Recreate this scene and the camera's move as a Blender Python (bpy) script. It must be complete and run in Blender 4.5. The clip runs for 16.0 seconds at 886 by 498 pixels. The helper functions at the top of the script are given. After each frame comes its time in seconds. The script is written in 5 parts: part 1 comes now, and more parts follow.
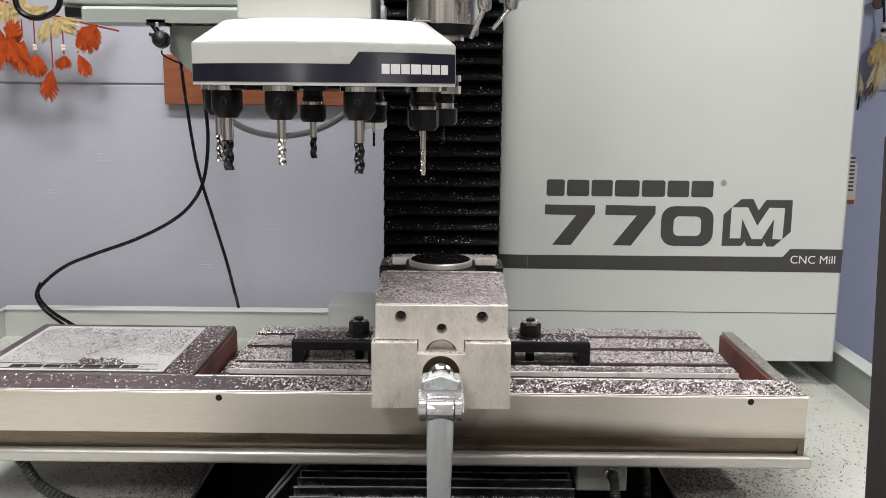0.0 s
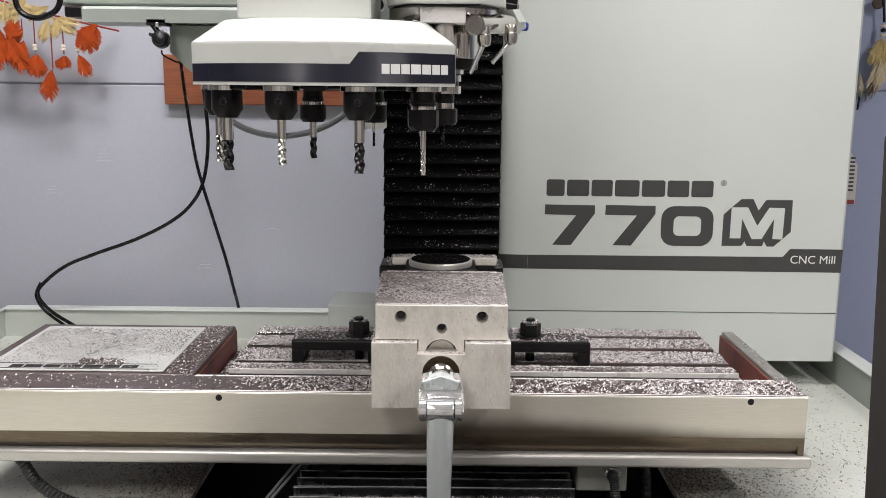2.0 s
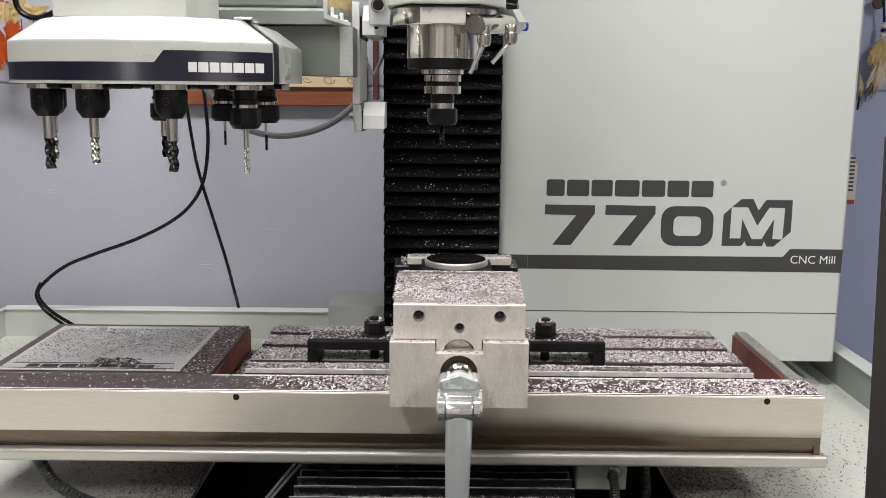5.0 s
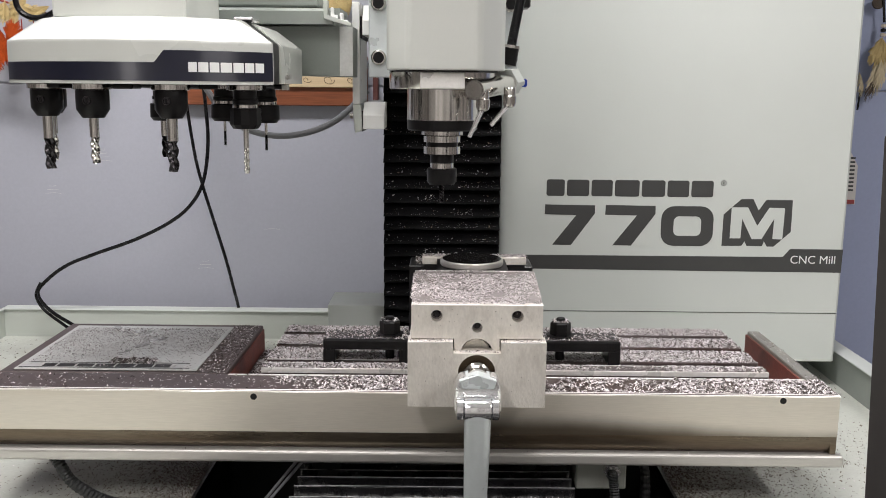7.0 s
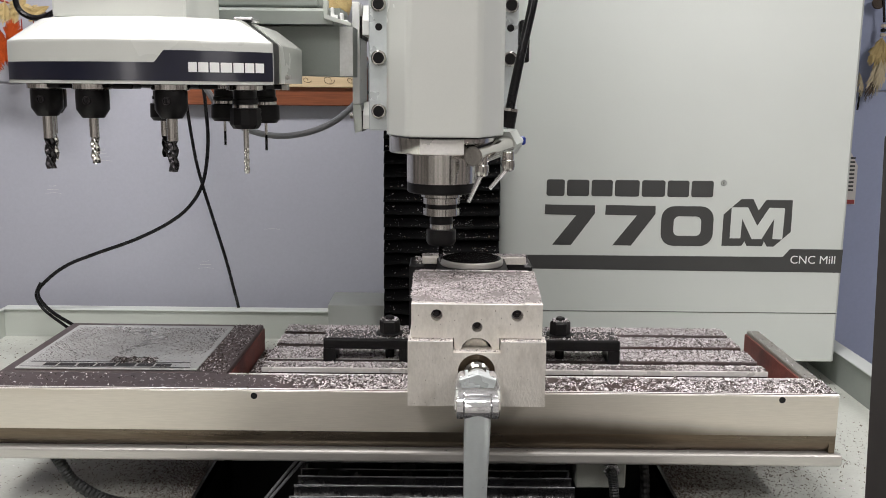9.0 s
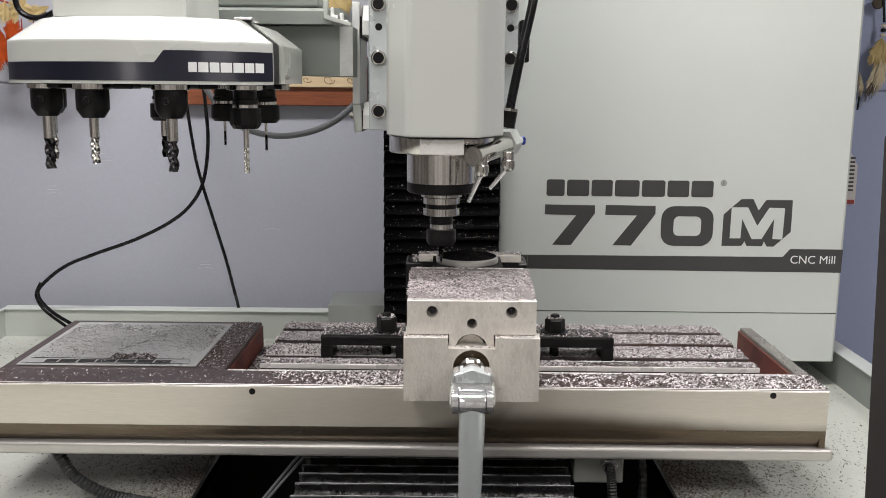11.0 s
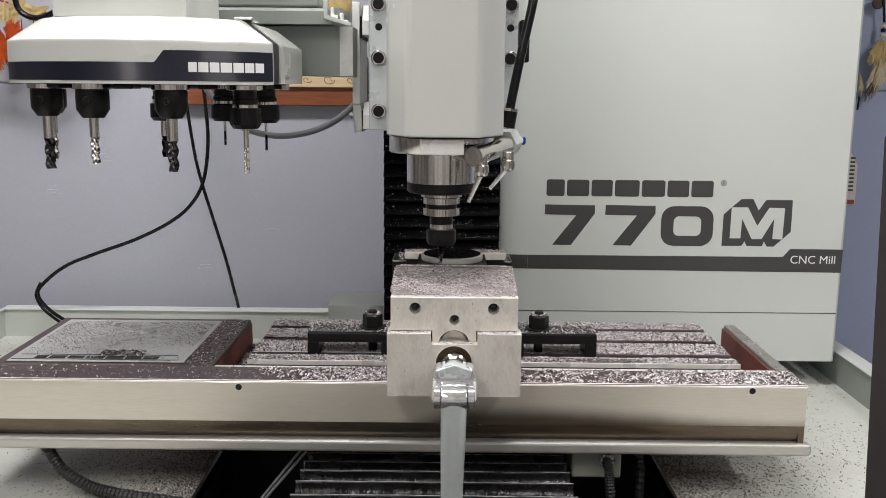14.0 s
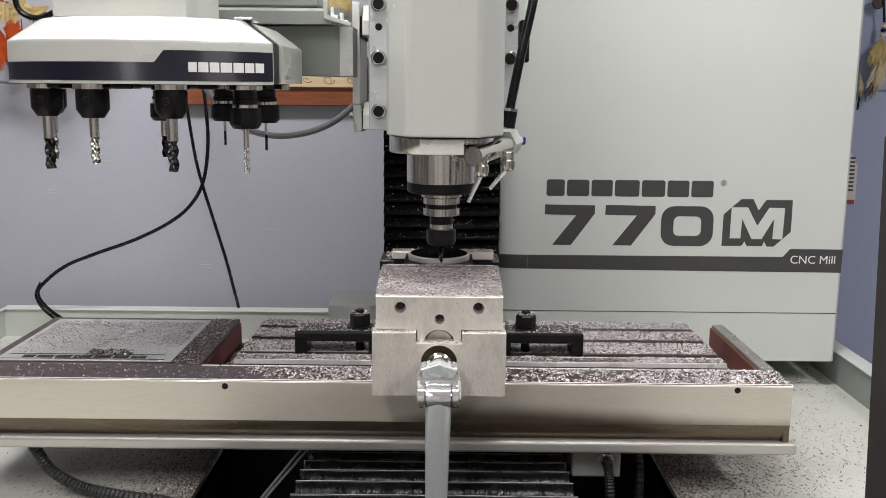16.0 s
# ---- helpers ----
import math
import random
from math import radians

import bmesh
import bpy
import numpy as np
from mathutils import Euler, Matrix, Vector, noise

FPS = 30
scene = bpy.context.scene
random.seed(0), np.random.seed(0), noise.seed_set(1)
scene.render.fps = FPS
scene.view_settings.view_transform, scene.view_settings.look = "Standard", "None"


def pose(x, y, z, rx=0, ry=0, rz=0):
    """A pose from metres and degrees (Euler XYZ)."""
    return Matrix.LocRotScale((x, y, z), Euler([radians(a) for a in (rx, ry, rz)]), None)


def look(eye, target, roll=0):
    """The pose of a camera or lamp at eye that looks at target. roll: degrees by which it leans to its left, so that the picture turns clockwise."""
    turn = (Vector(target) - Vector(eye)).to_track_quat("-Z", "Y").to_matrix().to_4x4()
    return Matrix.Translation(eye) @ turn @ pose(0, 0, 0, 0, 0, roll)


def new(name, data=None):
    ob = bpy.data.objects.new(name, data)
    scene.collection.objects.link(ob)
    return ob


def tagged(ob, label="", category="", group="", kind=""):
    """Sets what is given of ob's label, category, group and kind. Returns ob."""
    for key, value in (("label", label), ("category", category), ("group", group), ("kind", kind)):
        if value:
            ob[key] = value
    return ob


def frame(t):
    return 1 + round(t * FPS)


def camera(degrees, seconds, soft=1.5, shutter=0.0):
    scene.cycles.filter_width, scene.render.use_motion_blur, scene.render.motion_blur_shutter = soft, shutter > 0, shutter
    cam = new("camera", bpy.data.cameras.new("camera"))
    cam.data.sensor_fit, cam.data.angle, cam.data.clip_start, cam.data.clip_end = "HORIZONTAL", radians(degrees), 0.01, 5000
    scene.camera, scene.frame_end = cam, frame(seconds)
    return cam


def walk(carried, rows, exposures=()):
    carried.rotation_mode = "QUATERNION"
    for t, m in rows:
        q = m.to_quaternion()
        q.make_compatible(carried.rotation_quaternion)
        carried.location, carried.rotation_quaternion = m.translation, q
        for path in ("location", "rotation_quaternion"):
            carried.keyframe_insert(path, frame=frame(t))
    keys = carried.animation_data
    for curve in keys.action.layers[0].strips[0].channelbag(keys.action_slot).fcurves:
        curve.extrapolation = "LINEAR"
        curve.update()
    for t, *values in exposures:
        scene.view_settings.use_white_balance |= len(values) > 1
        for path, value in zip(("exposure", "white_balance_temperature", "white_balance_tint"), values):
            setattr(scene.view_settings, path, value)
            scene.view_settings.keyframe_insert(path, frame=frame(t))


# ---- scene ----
cam = camera(51.88, 16.0, soft=0.62, shutter=0.5)
EYE = Vector((-0.0520, -1.1334, 1.3657))
walk(cam, [(0.0, look(EYE, EYE + Vector((-0.0018, 0.98397, -0.17834)), 0.54)),
           (16.0, look(EYE, EYE + Vector((-0.0018, 0.98397, -0.17834)), 0.54))],
     [(0.0, -0.15), (6.4, -0.15), (8.5, -0.27), (16.0, -0.29)])

# ---- light ----
world = bpy.data.worlds.new("world")
scene.world = world
world.use_nodes = True
world.node_tree.nodes["Background"].inputs[0].default_value = (0.75, 0.82, 1.0, 1)
world.node_tree.nodes["Background"].inputs[1].default_value = 0.1


def area_lamp(name, place, target, sx, sy, watts, colour):
    d = bpy.data.lights.new(name, "AREA")
    d.shape, d.size, d.size_y, d.energy, d.color = "RECTANGLE", sx, sy, watts, colour
    ob = new(name, d)
    ob.matrix_world = look(place, target)
    return ob


# place, half length in x and in y, watts
LIGHTS = (((-0.30, -0.08), (0.625, 0.11), 34), ((-0.72, -1.45), (0.11, 0.625), 19), ((1.30, -1.35), (0.11, 0.625), 28))
for (lx, ly), (hx, hy), watts in LIGHTS:
    area_lamp("tube_light", (lx, ly, 2.38), (lx, ly + 0.0001, 1.0), 2 * hx, 2 * hy, watts, (1.0, 0.955, 0.95))

# ---- materials ----


def mat(name, col, rough=0.5, metal=0.0, var=0.12, scale=25.0, fine=220.0, bump=0.0, stretch=(1, 1, 1), coat=0.0, rvar=0.12, stain=None, stain_amount=0.0, stain_scale=9.0, spec=0.5, aniso=0.0):
    m = bpy.data.materials.new(name)
    m.use_nodes = True
    nt = m.node_tree
    N, L = nt.nodes, nt.links
    b = N["Principled BSDF"]
    tc = N.new("ShaderNodeTexCoord")
    mp = N.new("ShaderNodeMapping")
    mp.inputs["Scale"].default_value = stretch
    L.new(tc.outputs["Object"], mp.inputs["Vector"])

    def noise_node(s, detail=4.0):
        n = N.new("ShaderNodeTexNoise")
        n.inputs["Scale"].default_value = s
        n.inputs["Detail"].default_value = detail
        L.new(mp.outputs[0], n.inputs["Vector"])
        return n
    n1, n2 = noise_node(scale), noise_node(fine, 3.0)
    mixf = N.new("ShaderNodeMath")
    mixf.operation = "ADD"
    L.new(n1.outputs["Fac"], mixf.inputs[0])
    L.new(n2.outputs["Fac"], mixf.inputs[1])
    ramp = N.new("ShaderNodeMapRange")
    ramp.inputs["From Min"].default_value, ramp.inputs["From Max"].default_value = 0.65, 1.35
    L.new(mixf.outputs[0], ramp.inputs["Value"])
    mix = N.new("ShaderNodeMix")
    mix.data_type = "RGBA"
    mix.inputs[6].default_value = (*[c * (1 - var) for c in col], 1)
    mix.inputs[7].default_value = (*[min(1, c * (1 + var)) for c in col], 1)
    L.new(ramp.outputs[0], mix.inputs[0])
    out = mix.outputs[2]
    if stain:
        n3 = noise_node(stain_scale, 6.0)
        r3 = N.new("ShaderNodeMapRange")
        r3.inputs["From Min"].default_value, r3.inputs["From Max"].default_value = 0.5, 0.72
        r3.inputs["To Max"].default_value = stain_amount
        L.new(n3.outputs["Fac"], r3.inputs["Value"])
        mx = N.new("ShaderNodeMix")
        mx.data_type = "RGBA"
        mx.inputs[7].default_value = (*stain, 1)
        L.new(out, mx.inputs[6])
        L.new(r3.outputs[0], mx.inputs[0])
        out = mx.outputs[2]
    L.new(out, b.inputs["Base Color"])
    rr = N.new("ShaderNodeMapRange")
    rr.inputs["To Min"].default_value, rr.inputs["To Max"].default_value = max(0.03, rough - rvar), min(1, rough + rvar)
    L.new(n1.outputs["Fac"], rr.inputs["Value"])
    L.new(rr.outputs[0], b.inputs["Roughness"])
    b.inputs["Metallic"].default_value = metal
    b.inputs["Specular IOR Level"].default_value = spec
    if aniso:
        tg = N.new("ShaderNodeTangent")
        tg.direction_type, tg.axis = "RADIAL", "Z"
        L.new(tg.outputs[0], b.inputs["Tangent"])
        b.inputs["Anisotropic"].default_value = aniso
        b.inputs["Anisotropic Rotation"].default_value = 0.25
    b.inputs["Coat Weight"].default_value = coat
    b.inputs["Coat Roughness"].default_value = 0.08
    if bump:
        bp = N.new("ShaderNodeBump")
        bp.inputs["Strength"].default_value = bump
        bp.inputs["Distance"].default_value = 0.001
        L.new(n2.outputs["Fac"], bp.inputs["Height"])
        L.new(bp.outputs[0], b.inputs["Normal"])
    return m


def glow(name, col, strength):
    m = bpy.data.materials.new(name)
    m.use_nodes = True
    b = m.node_tree.nodes["Principled BSDF"]
    b.inputs["Emission Color"].default_value = (*col, 1)
    b.inputs["Emission Strength"].default_value = strength
    return m


M_CREAM = mat("cream_powder_coat", (0.585, 0.618, 0.59), 0.42, 0, 0.03, 6, 900, 0.06)
M_WHITE = mat("gloss_white_paint", (0.56, 0.575, 0.542), 0.25, 0, 0.02, 8, 700, 0.02, coat=0.3)
M_BRIGHT = mat("bright_white_paint", (0.78, 0.785, 0.765), 0.30, 0, 0.03, 8, 600, 0.03)
M_GREYP = mat("pale_grey_green_paint", (0.50, 0.53, 0.49), 0.38, 0, 0.04, 8, 800, 0.04)
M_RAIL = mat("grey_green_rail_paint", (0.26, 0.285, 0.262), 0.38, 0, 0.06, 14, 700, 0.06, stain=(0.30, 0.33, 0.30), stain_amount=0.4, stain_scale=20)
M_NAVY = mat("navy_gloss_vinyl", (0.006, 0.007, 0.020), 0.30, 0.0, 0.2, 30, 900, 0.03, spec=0.8, aniso=0.97, rvar=0.03)
M_DECAL = mat("charcoal_vinyl", (0.052, 0.053, 0.052), 0.45, 0, 0.06, 20, 600)
M_DECALW = mat("white_vinyl", (0.80, 0.81, 0.80), 0.4, 0, 0.03, 20, 600)
M_CAST = mat("machined_cast_iron", (0.15, 0.12, 0.118), 0.42, 0.75, 0.22, 18, 300, 0.12, stain=(0.10, 0.055, 0.045), stain_amount=0.75, stain_scale=7)
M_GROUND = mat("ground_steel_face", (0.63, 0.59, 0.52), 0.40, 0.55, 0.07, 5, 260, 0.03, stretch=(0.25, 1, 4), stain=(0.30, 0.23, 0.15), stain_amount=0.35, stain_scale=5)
M_GROOVE = mat("oily_steel_groove", (0.085, 0.06, 0.036), 0.34, 0.4, 0.30, 9, 200, 0.05, stretch=(0.4, 1, 3), stain=(0.10, 0.06, 0.03), stain_amount=0.8)
M_RAILST = mat("dull_rail_steel", (0.47, 0.455, 0.43), 0.36, 0.6, 0.08, 7, 300, 0.04, stretch=(0.25, 1, 4))
M_COVE = mat("brown_curved_steel", (0.125, 0.104, 0.078), 0.26, 0.72, 0.25, 9, 240, 0.03, stretch=(0.3, 1, 3), stain=(0.10, 0.06, 0.03), stain_amount=0.6, stain_scale=8)
# near-white steel; the light that edges and flats catch is in the colour
M_EDGE = mat("bright_edge_highlight", (0.88, 0.86, 0.83), 0.30, 0.25, 0.08, 30, 300)
M_VISE = mat("ground_vise_steel", (0.77, 0.735, 0.68), 0.34, 0.45, 0.10, 9, 420, 0.6, stretch=(1, 1, 0.5), stain=(0.30, 0.25, 0.19), stain_amount=0.30, stain_scale=60)
M_STEEL = mat("turned_steel", (0.62, 0.60, 0.57), 0.16, 1.0, 0.08, 40, 400, 0.02, rvar=0.04, aniso=0.6)
M_CHROME = mat("satin_chrome", (0.78, 0.78, 0.79), 0.14, 0.85, 0.05, 30, 300, 0.02, rvar=0.05)
M_HANDLE = mat("silver_hammer_paint", (0.56, 0.60, 0.605), 0.30, 0.35, 0.04, 30, 300, 0.06)
M_BLACKOX = mat("black_oxide_steel", (0.008, 0.0075, 0.008), 0.36, 0.0, 0.3, 40, 400, 0.06, spec=0.22)
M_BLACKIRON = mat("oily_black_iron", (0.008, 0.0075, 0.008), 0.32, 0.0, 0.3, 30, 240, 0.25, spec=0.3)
M_CARBIDE = mat("coated_carbide", (0.045, 0.042, 0.045), 0.26, 0.9, 0.2, 90, 600)
M_BELLOWS = mat("black_vinyl_bellows", (0.0045, 0.0045, 0.005), 0.42, 0, 0.4, 40, 260, 0.8, spec=0.06)
M_BELLOWSY = mat("glossy_vinyl_folds", (0.007, 0.007, 0.008), 0.26, 0, 0.4, 30, 130, 0.5, spec=0.8)
M_RUBBER = mat("black_rubber", (0.005, 0.005, 0.006), 0.26, 0, 0.2, 60, 500, 0.05, spec=0.3)
M_CONDUIT = mat("dark_grey_conduit", (0.018, 0.019, 0.019), 0.45, 0, 0.2, 60, 400, 0.1)
M_HOSE = mat("grey_air_hose", (0.16, 0.165, 0.175), 0.35, 0, 0.1, 40, 400)
M_RED = mat("dirty_red_paint", (0.19, 0.055, 0.042), 0.55, 0, 0.25, 22, 260, 0.2, stain=(0.05, 0.02, 0.02), stain_amount=0.7, stain_scale=18)
M_PLATE = mat("polished_aluminium_plate", (0.55, 0.56, 0.545), 0.30, 0.25, 0.10, 14, 300, 0.04, stain=(0.36, 0.35, 0.34), stain_amount=0.6, stain_scale=11)
M_PAN = mat("pan_enamel", (0.58, 0.60, 0.55), 0.45, 0, 0.08, 9, 240, 0.08, stain=(0.32, 0.31, 0.27), stain_amount=0.5, stain_scale=6)
M_WALL = mat("blue_grey_wall_paint", (0.40, 0.412, 0.470), 0.55, 0, 0.035, 3, 160, 0.12)
M_ROOM = mat("white_room_paint", (0.62, 0.62, 0.60), 0.7, 0, 0.03, 3, 120, 0.08)
M_CONCRETE = mat("workshop_concrete", (0.42, 0.40, 0.37), 0.75, 0, 0.2, 4, 90, 0.3)
M_CORDWOOD = mat("dark_red_wood", (0.085, 0.026, 0.022), 0.5, 0, 0.3, 9, 60, 0.1, stretch=(1, 1, 0.2))
M_WOOD = mat("red_brown_wood", (0.21, 0.064, 0.026), 0.45, 0, 0.35, 9, 60, 0.1, stretch=(0.3, 1, 6))
M_PINE = mat("pale_wood", (0.62, 0.48, 0.30), 0.5, 0, 0.12, 9, 60, 0.08, stretch=(0.3, 1, 6))
M_ORANGE = mat("orange_feather", (0.36, 0.055, 0.010), 0.8, 0, 0.35, 40, 500, 0.2, spec=0.15)
M_TAN = mat("straw_feather", (0.50, 0.38, 0.17), 0.7, 0, 0.15, 40, 500, 0.2)
M_PALEF = mat("cream_feather", (0.58, 0.50, 0.34), 0.7, 0, 0.12, 40, 500, 0.2)
M_BROWNF = mat("brown_feather_tip", (0.07, 0.05, 0.035), 0.7, 0, 0.3, 60, 700, 0.4)
M_BEAD = mat("cream_bead", (0.78, 0.68, 0.55), 0.35, 0, 0.06, 60, 400)
M_CORD = mat("red_cord", (0.25, 0.03, 0.02), 0.8, 0, 0.2, 90, 700)
M_BLUE = mat("blue_plastic", (0.01, 0.04, 0.32), 0.35, 0, 0.1, 60, 400)
M_MOTOR = mat("grey_motor_paint", (0.30, 0.31, 0.28), 0.42, 0, 0.08, 14, 500, 0.06, stain=(0.16, 0.15, 0.13), stain_amount=0.5, stain_scale=16)
M_JAWTOP = mat("dull_jaw_steel", (0.27, 0.245, 0.24), 0.45, 0.35, 0.15, 30, 300, 0.2, stain=(0.20, 0.16, 0.14), stain_amount=0.5, stain_scale=25)
M_ENDTOP = mat("scraped_iron_top", (0.30, 0.295, 0.27), 0.42, 0.5, 0.15, 25, 300, 0.1, stain=(0.13, 0.09, 0.08), stain_amount=0.5, stain_scale=14)
M_OILTOP = mat("wet_black_oil", (0.012, 0.011, 0.011), 0.10, 0.0, 0.3, 30, 300, 0.05, spec=0.6)
M_CHIP = mat("aluminium_swarf", (0.80, 0.755, 0.77), 0.38, 0.15, 0.15, 150, 600)
M_CHIPJ = mat("greyish_swarf", (0.62, 0.575, 0.58), 0.45, 0.2, 0.25, 150, 600)
M_CHIPM = mat("dull_swarf", (0.46, 0.425, 0.425), 0.5, 0.3, 0.35, 150, 600)
M_CHIPB = mat("brown_stained_swarf", (0.14, 0.105, 0.075), 0.55, 0.2, 0.5, 150, 600)
M_FOLDEDGE = mat("worn_vinyl_edge", (0.24, 0.24, 0.25), 0.4, 0.2, 0.3, 60, 400, 0.1, stain=(0.008, 0.008, 0.009), stain_amount=1.0, stain_scale=30)
M_CHIPD = mat("dark_swarf", (0.07, 0.055, 0.05), 0.5, 0.3, 0.4, 150, 600)
M_DARKPOST = mat("dark_door_frame", (0.022, 0.019, 0.018), 0.6, 0, 0.1, 20, 300)
M_PAPER = mat("paper_label", (0.62, 0.60, 0.58), 0.7, 0, 0.05, 40, 400)
M_REDINK = mat("red_print", (0.30, 0.05, 0.05), 0.7, 0, 0.1, 40, 400)
# for the panel right of x 0.52, bluer than the rest of the wall
M_WALLB = mat("bluer_wall_tone", (0.33, 0.375, 0.54), 0.55, 0, 0.035, 3, 160, 0.12)
# stripes on unseen walls put bands into steel reflections; the pale one bounces light
M_WALLS = mat("striped_bounce_wall", (0.47, 0.455, 0.435), 0.6, 0, 0.75, 2.6, 9, 0.1, stretch=(1, 1, 0.03))
M_WALLW = mat("striped_reflection_wall", (0.215, 0.20, 0.19), 0.6, 0, 0.95, 2.2, 7, 0.1, stretch=(1, 1, 0.03))


def brown_low_face(m, colour, z_edge, reach):
    """Darkens and browns the face upwards from its lower edge, raggedly, highest under the vise."""
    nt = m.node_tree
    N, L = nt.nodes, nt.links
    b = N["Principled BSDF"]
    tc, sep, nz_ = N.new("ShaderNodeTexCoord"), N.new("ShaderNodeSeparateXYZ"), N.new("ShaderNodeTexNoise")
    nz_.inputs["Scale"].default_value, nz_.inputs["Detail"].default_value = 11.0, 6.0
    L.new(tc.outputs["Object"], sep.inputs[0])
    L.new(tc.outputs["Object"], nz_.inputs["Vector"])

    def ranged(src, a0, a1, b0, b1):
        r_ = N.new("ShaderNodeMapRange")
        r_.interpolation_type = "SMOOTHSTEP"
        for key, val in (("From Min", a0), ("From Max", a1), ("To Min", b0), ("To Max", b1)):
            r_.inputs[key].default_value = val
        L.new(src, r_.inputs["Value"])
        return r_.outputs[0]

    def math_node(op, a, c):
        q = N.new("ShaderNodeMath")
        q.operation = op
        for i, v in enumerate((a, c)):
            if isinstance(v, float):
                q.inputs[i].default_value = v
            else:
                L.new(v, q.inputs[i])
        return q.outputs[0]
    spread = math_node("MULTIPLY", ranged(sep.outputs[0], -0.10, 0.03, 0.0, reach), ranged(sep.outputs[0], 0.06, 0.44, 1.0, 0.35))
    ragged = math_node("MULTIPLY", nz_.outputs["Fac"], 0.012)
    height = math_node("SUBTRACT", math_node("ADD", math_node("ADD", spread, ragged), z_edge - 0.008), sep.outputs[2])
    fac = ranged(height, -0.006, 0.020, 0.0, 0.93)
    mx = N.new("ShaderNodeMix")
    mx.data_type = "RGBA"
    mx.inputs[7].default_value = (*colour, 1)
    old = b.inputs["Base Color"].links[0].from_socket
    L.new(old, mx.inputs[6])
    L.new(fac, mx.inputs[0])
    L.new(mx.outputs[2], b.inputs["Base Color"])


# dark brown lower part of the front face, fading out to the left
brown_low_face(M_GROUND, (0.055, 0.037, 0.020), 0.038, 0.027)
M_GLOW = glow("lamp_diffuser", (1.0, 0.98, 0.95), 6.0)

# ---- mesh helpers ----
ORIGIN = {}


def thing(name, place, label, category, group=""):
    """An empty at the thing's base; parts are given in world coordinates."""
    ob = new(name)
    ob.empty_display_size = 0.02
    ob.location = place
    ORIGIN[ob.name] = Vector(place)
    return tagged(ob, label, category, group)


def part(name, bm, material, parent, label="", smooth=False):
    me = bpy.data.meshes.new(name)
    o = ORIGIN[parent.name] if parent else Vector()
    bmesh.ops.translate(bm, verts=bm.verts, vec=-o)
    bmesh.ops.recalc_face_normals(bm, faces=bm.faces)
    if smooth:
        for f in bm.faces:
            f.smooth = True
        for e in bm.edges:
            if len(e.link_faces) == 2 and e.calc_face_angle(0) > 0.6:
                e.smooth = False
    bm.to_mesh(me)
    bm.free()
    for mm in (material if isinstance(material, (list, tuple)) else [material]):
        me.materials.append(mm)
    ob = new(name, me)
    if parent:
        ob.parent = parent
        ORIGIN[ob.name] = o
    if label:
        ob["label"] = label
    return ob


def single(name, bm, material, label, category, kind="", group="", smooth=False):
    ob = part(name, bm, material, None, "", smooth)
    ORIGIN[ob.name] = Vector()
    return tagged(ob, label, category, group, kind)


def box(a, b, bevel=0.0, bm=None, segments=1):
    nb = bmesh.new()
    bmesh.ops.create_cube(nb, size=1)
    a, b = Vector(a), Vector(b)
    for v in nb.verts:
        v.co = Vector([(a[i] + b[i]) / 2 + v.co[i] * abs(b[i] - a[i]) for i in range(3)])
    if bevel:
        bmesh.ops.bevel(nb, geom=list(nb.edges), offset=bevel, segments=segments, affect="EDGES", profile=0.5)
    return joined(bm, nb)


def joined(bm, nb):
    if bm is None:
        return nb
    me = bpy.data.meshes.new("temporary")
    nb.to_mesh(me)
    nb.free()
    bm.from_mesh(me)
    bpy.data.meshes.remove(me)
    return bm


def prism(points, axis, lo, hi, bevel=0.0, bm=None, segments=1):
    """A polygon pushed along an axis. axis y: points are (x, z); z: (x, y); x: (y, z)."""
    nb = bmesh.new()

    def at(p, d):
        return {"y": (p[0], d, p[1]), "z": (p[0], p[1], d), "x": (d, p[0], p[1])}[axis]
    v0 = [nb.verts.new(at(p, lo)) for p in points]
    v1 = [nb.verts.new(at(p, hi)) for p in points]
    n = len(points)
    nb.faces.new(v0)
    nb.faces.new(v1[::-1])
    for i in range(n):
        nb.faces.new((v0[i], v1[i], v1[(i + 1) % n], v0[(i + 1) % n]))
    if bevel:
        bmesh.ops.recalc_face_normals(nb, faces=nb.faces)
        bmesh.ops.bevel(nb, geom=list(nb.edges), offset=bevel, segments=segments, affect="EDGES", profile=0.5)
    return joined(bm, nb)


def lathe(profile, m=None, seg=32, bm=None):
    """profile: (radius, z) from top to bottom, turned round the z axis, then moved by m."""
    nb = bmesh.new()
    rings = []
    for r, z in profile:
        rings.append([nb.verts.new((r * math.cos(2 * math.pi * i / seg), r * math.sin(2 * math.pi * i / seg), z)) for i in range(seg)])
    for a, b in zip(rings, rings[1:]):
        for i in range(seg):
            nb.faces.new((a[i], a[(i + 1) % seg], b[(i + 1) % seg], b[i]))
    nb.faces.new(rings[0][::-1])
    nb.faces.new(rings[-1])
    if m is not None:
        bmesh.ops.transform(nb, matrix=m, verts=nb.verts)
    return joined(bm, nb)


def rod(a, b, r0, r1=None, seg=20, bm=None):
    a, b = Vector(a), Vector(b)
    d = b - a
    m = Matrix.Translation(a) @ d.to_track_quat("Z", "Y").to_matrix().to_4x4()
    return lathe([(r0, 0), (r0 if r1 is None else r1, d.length)], m, seg, bm)


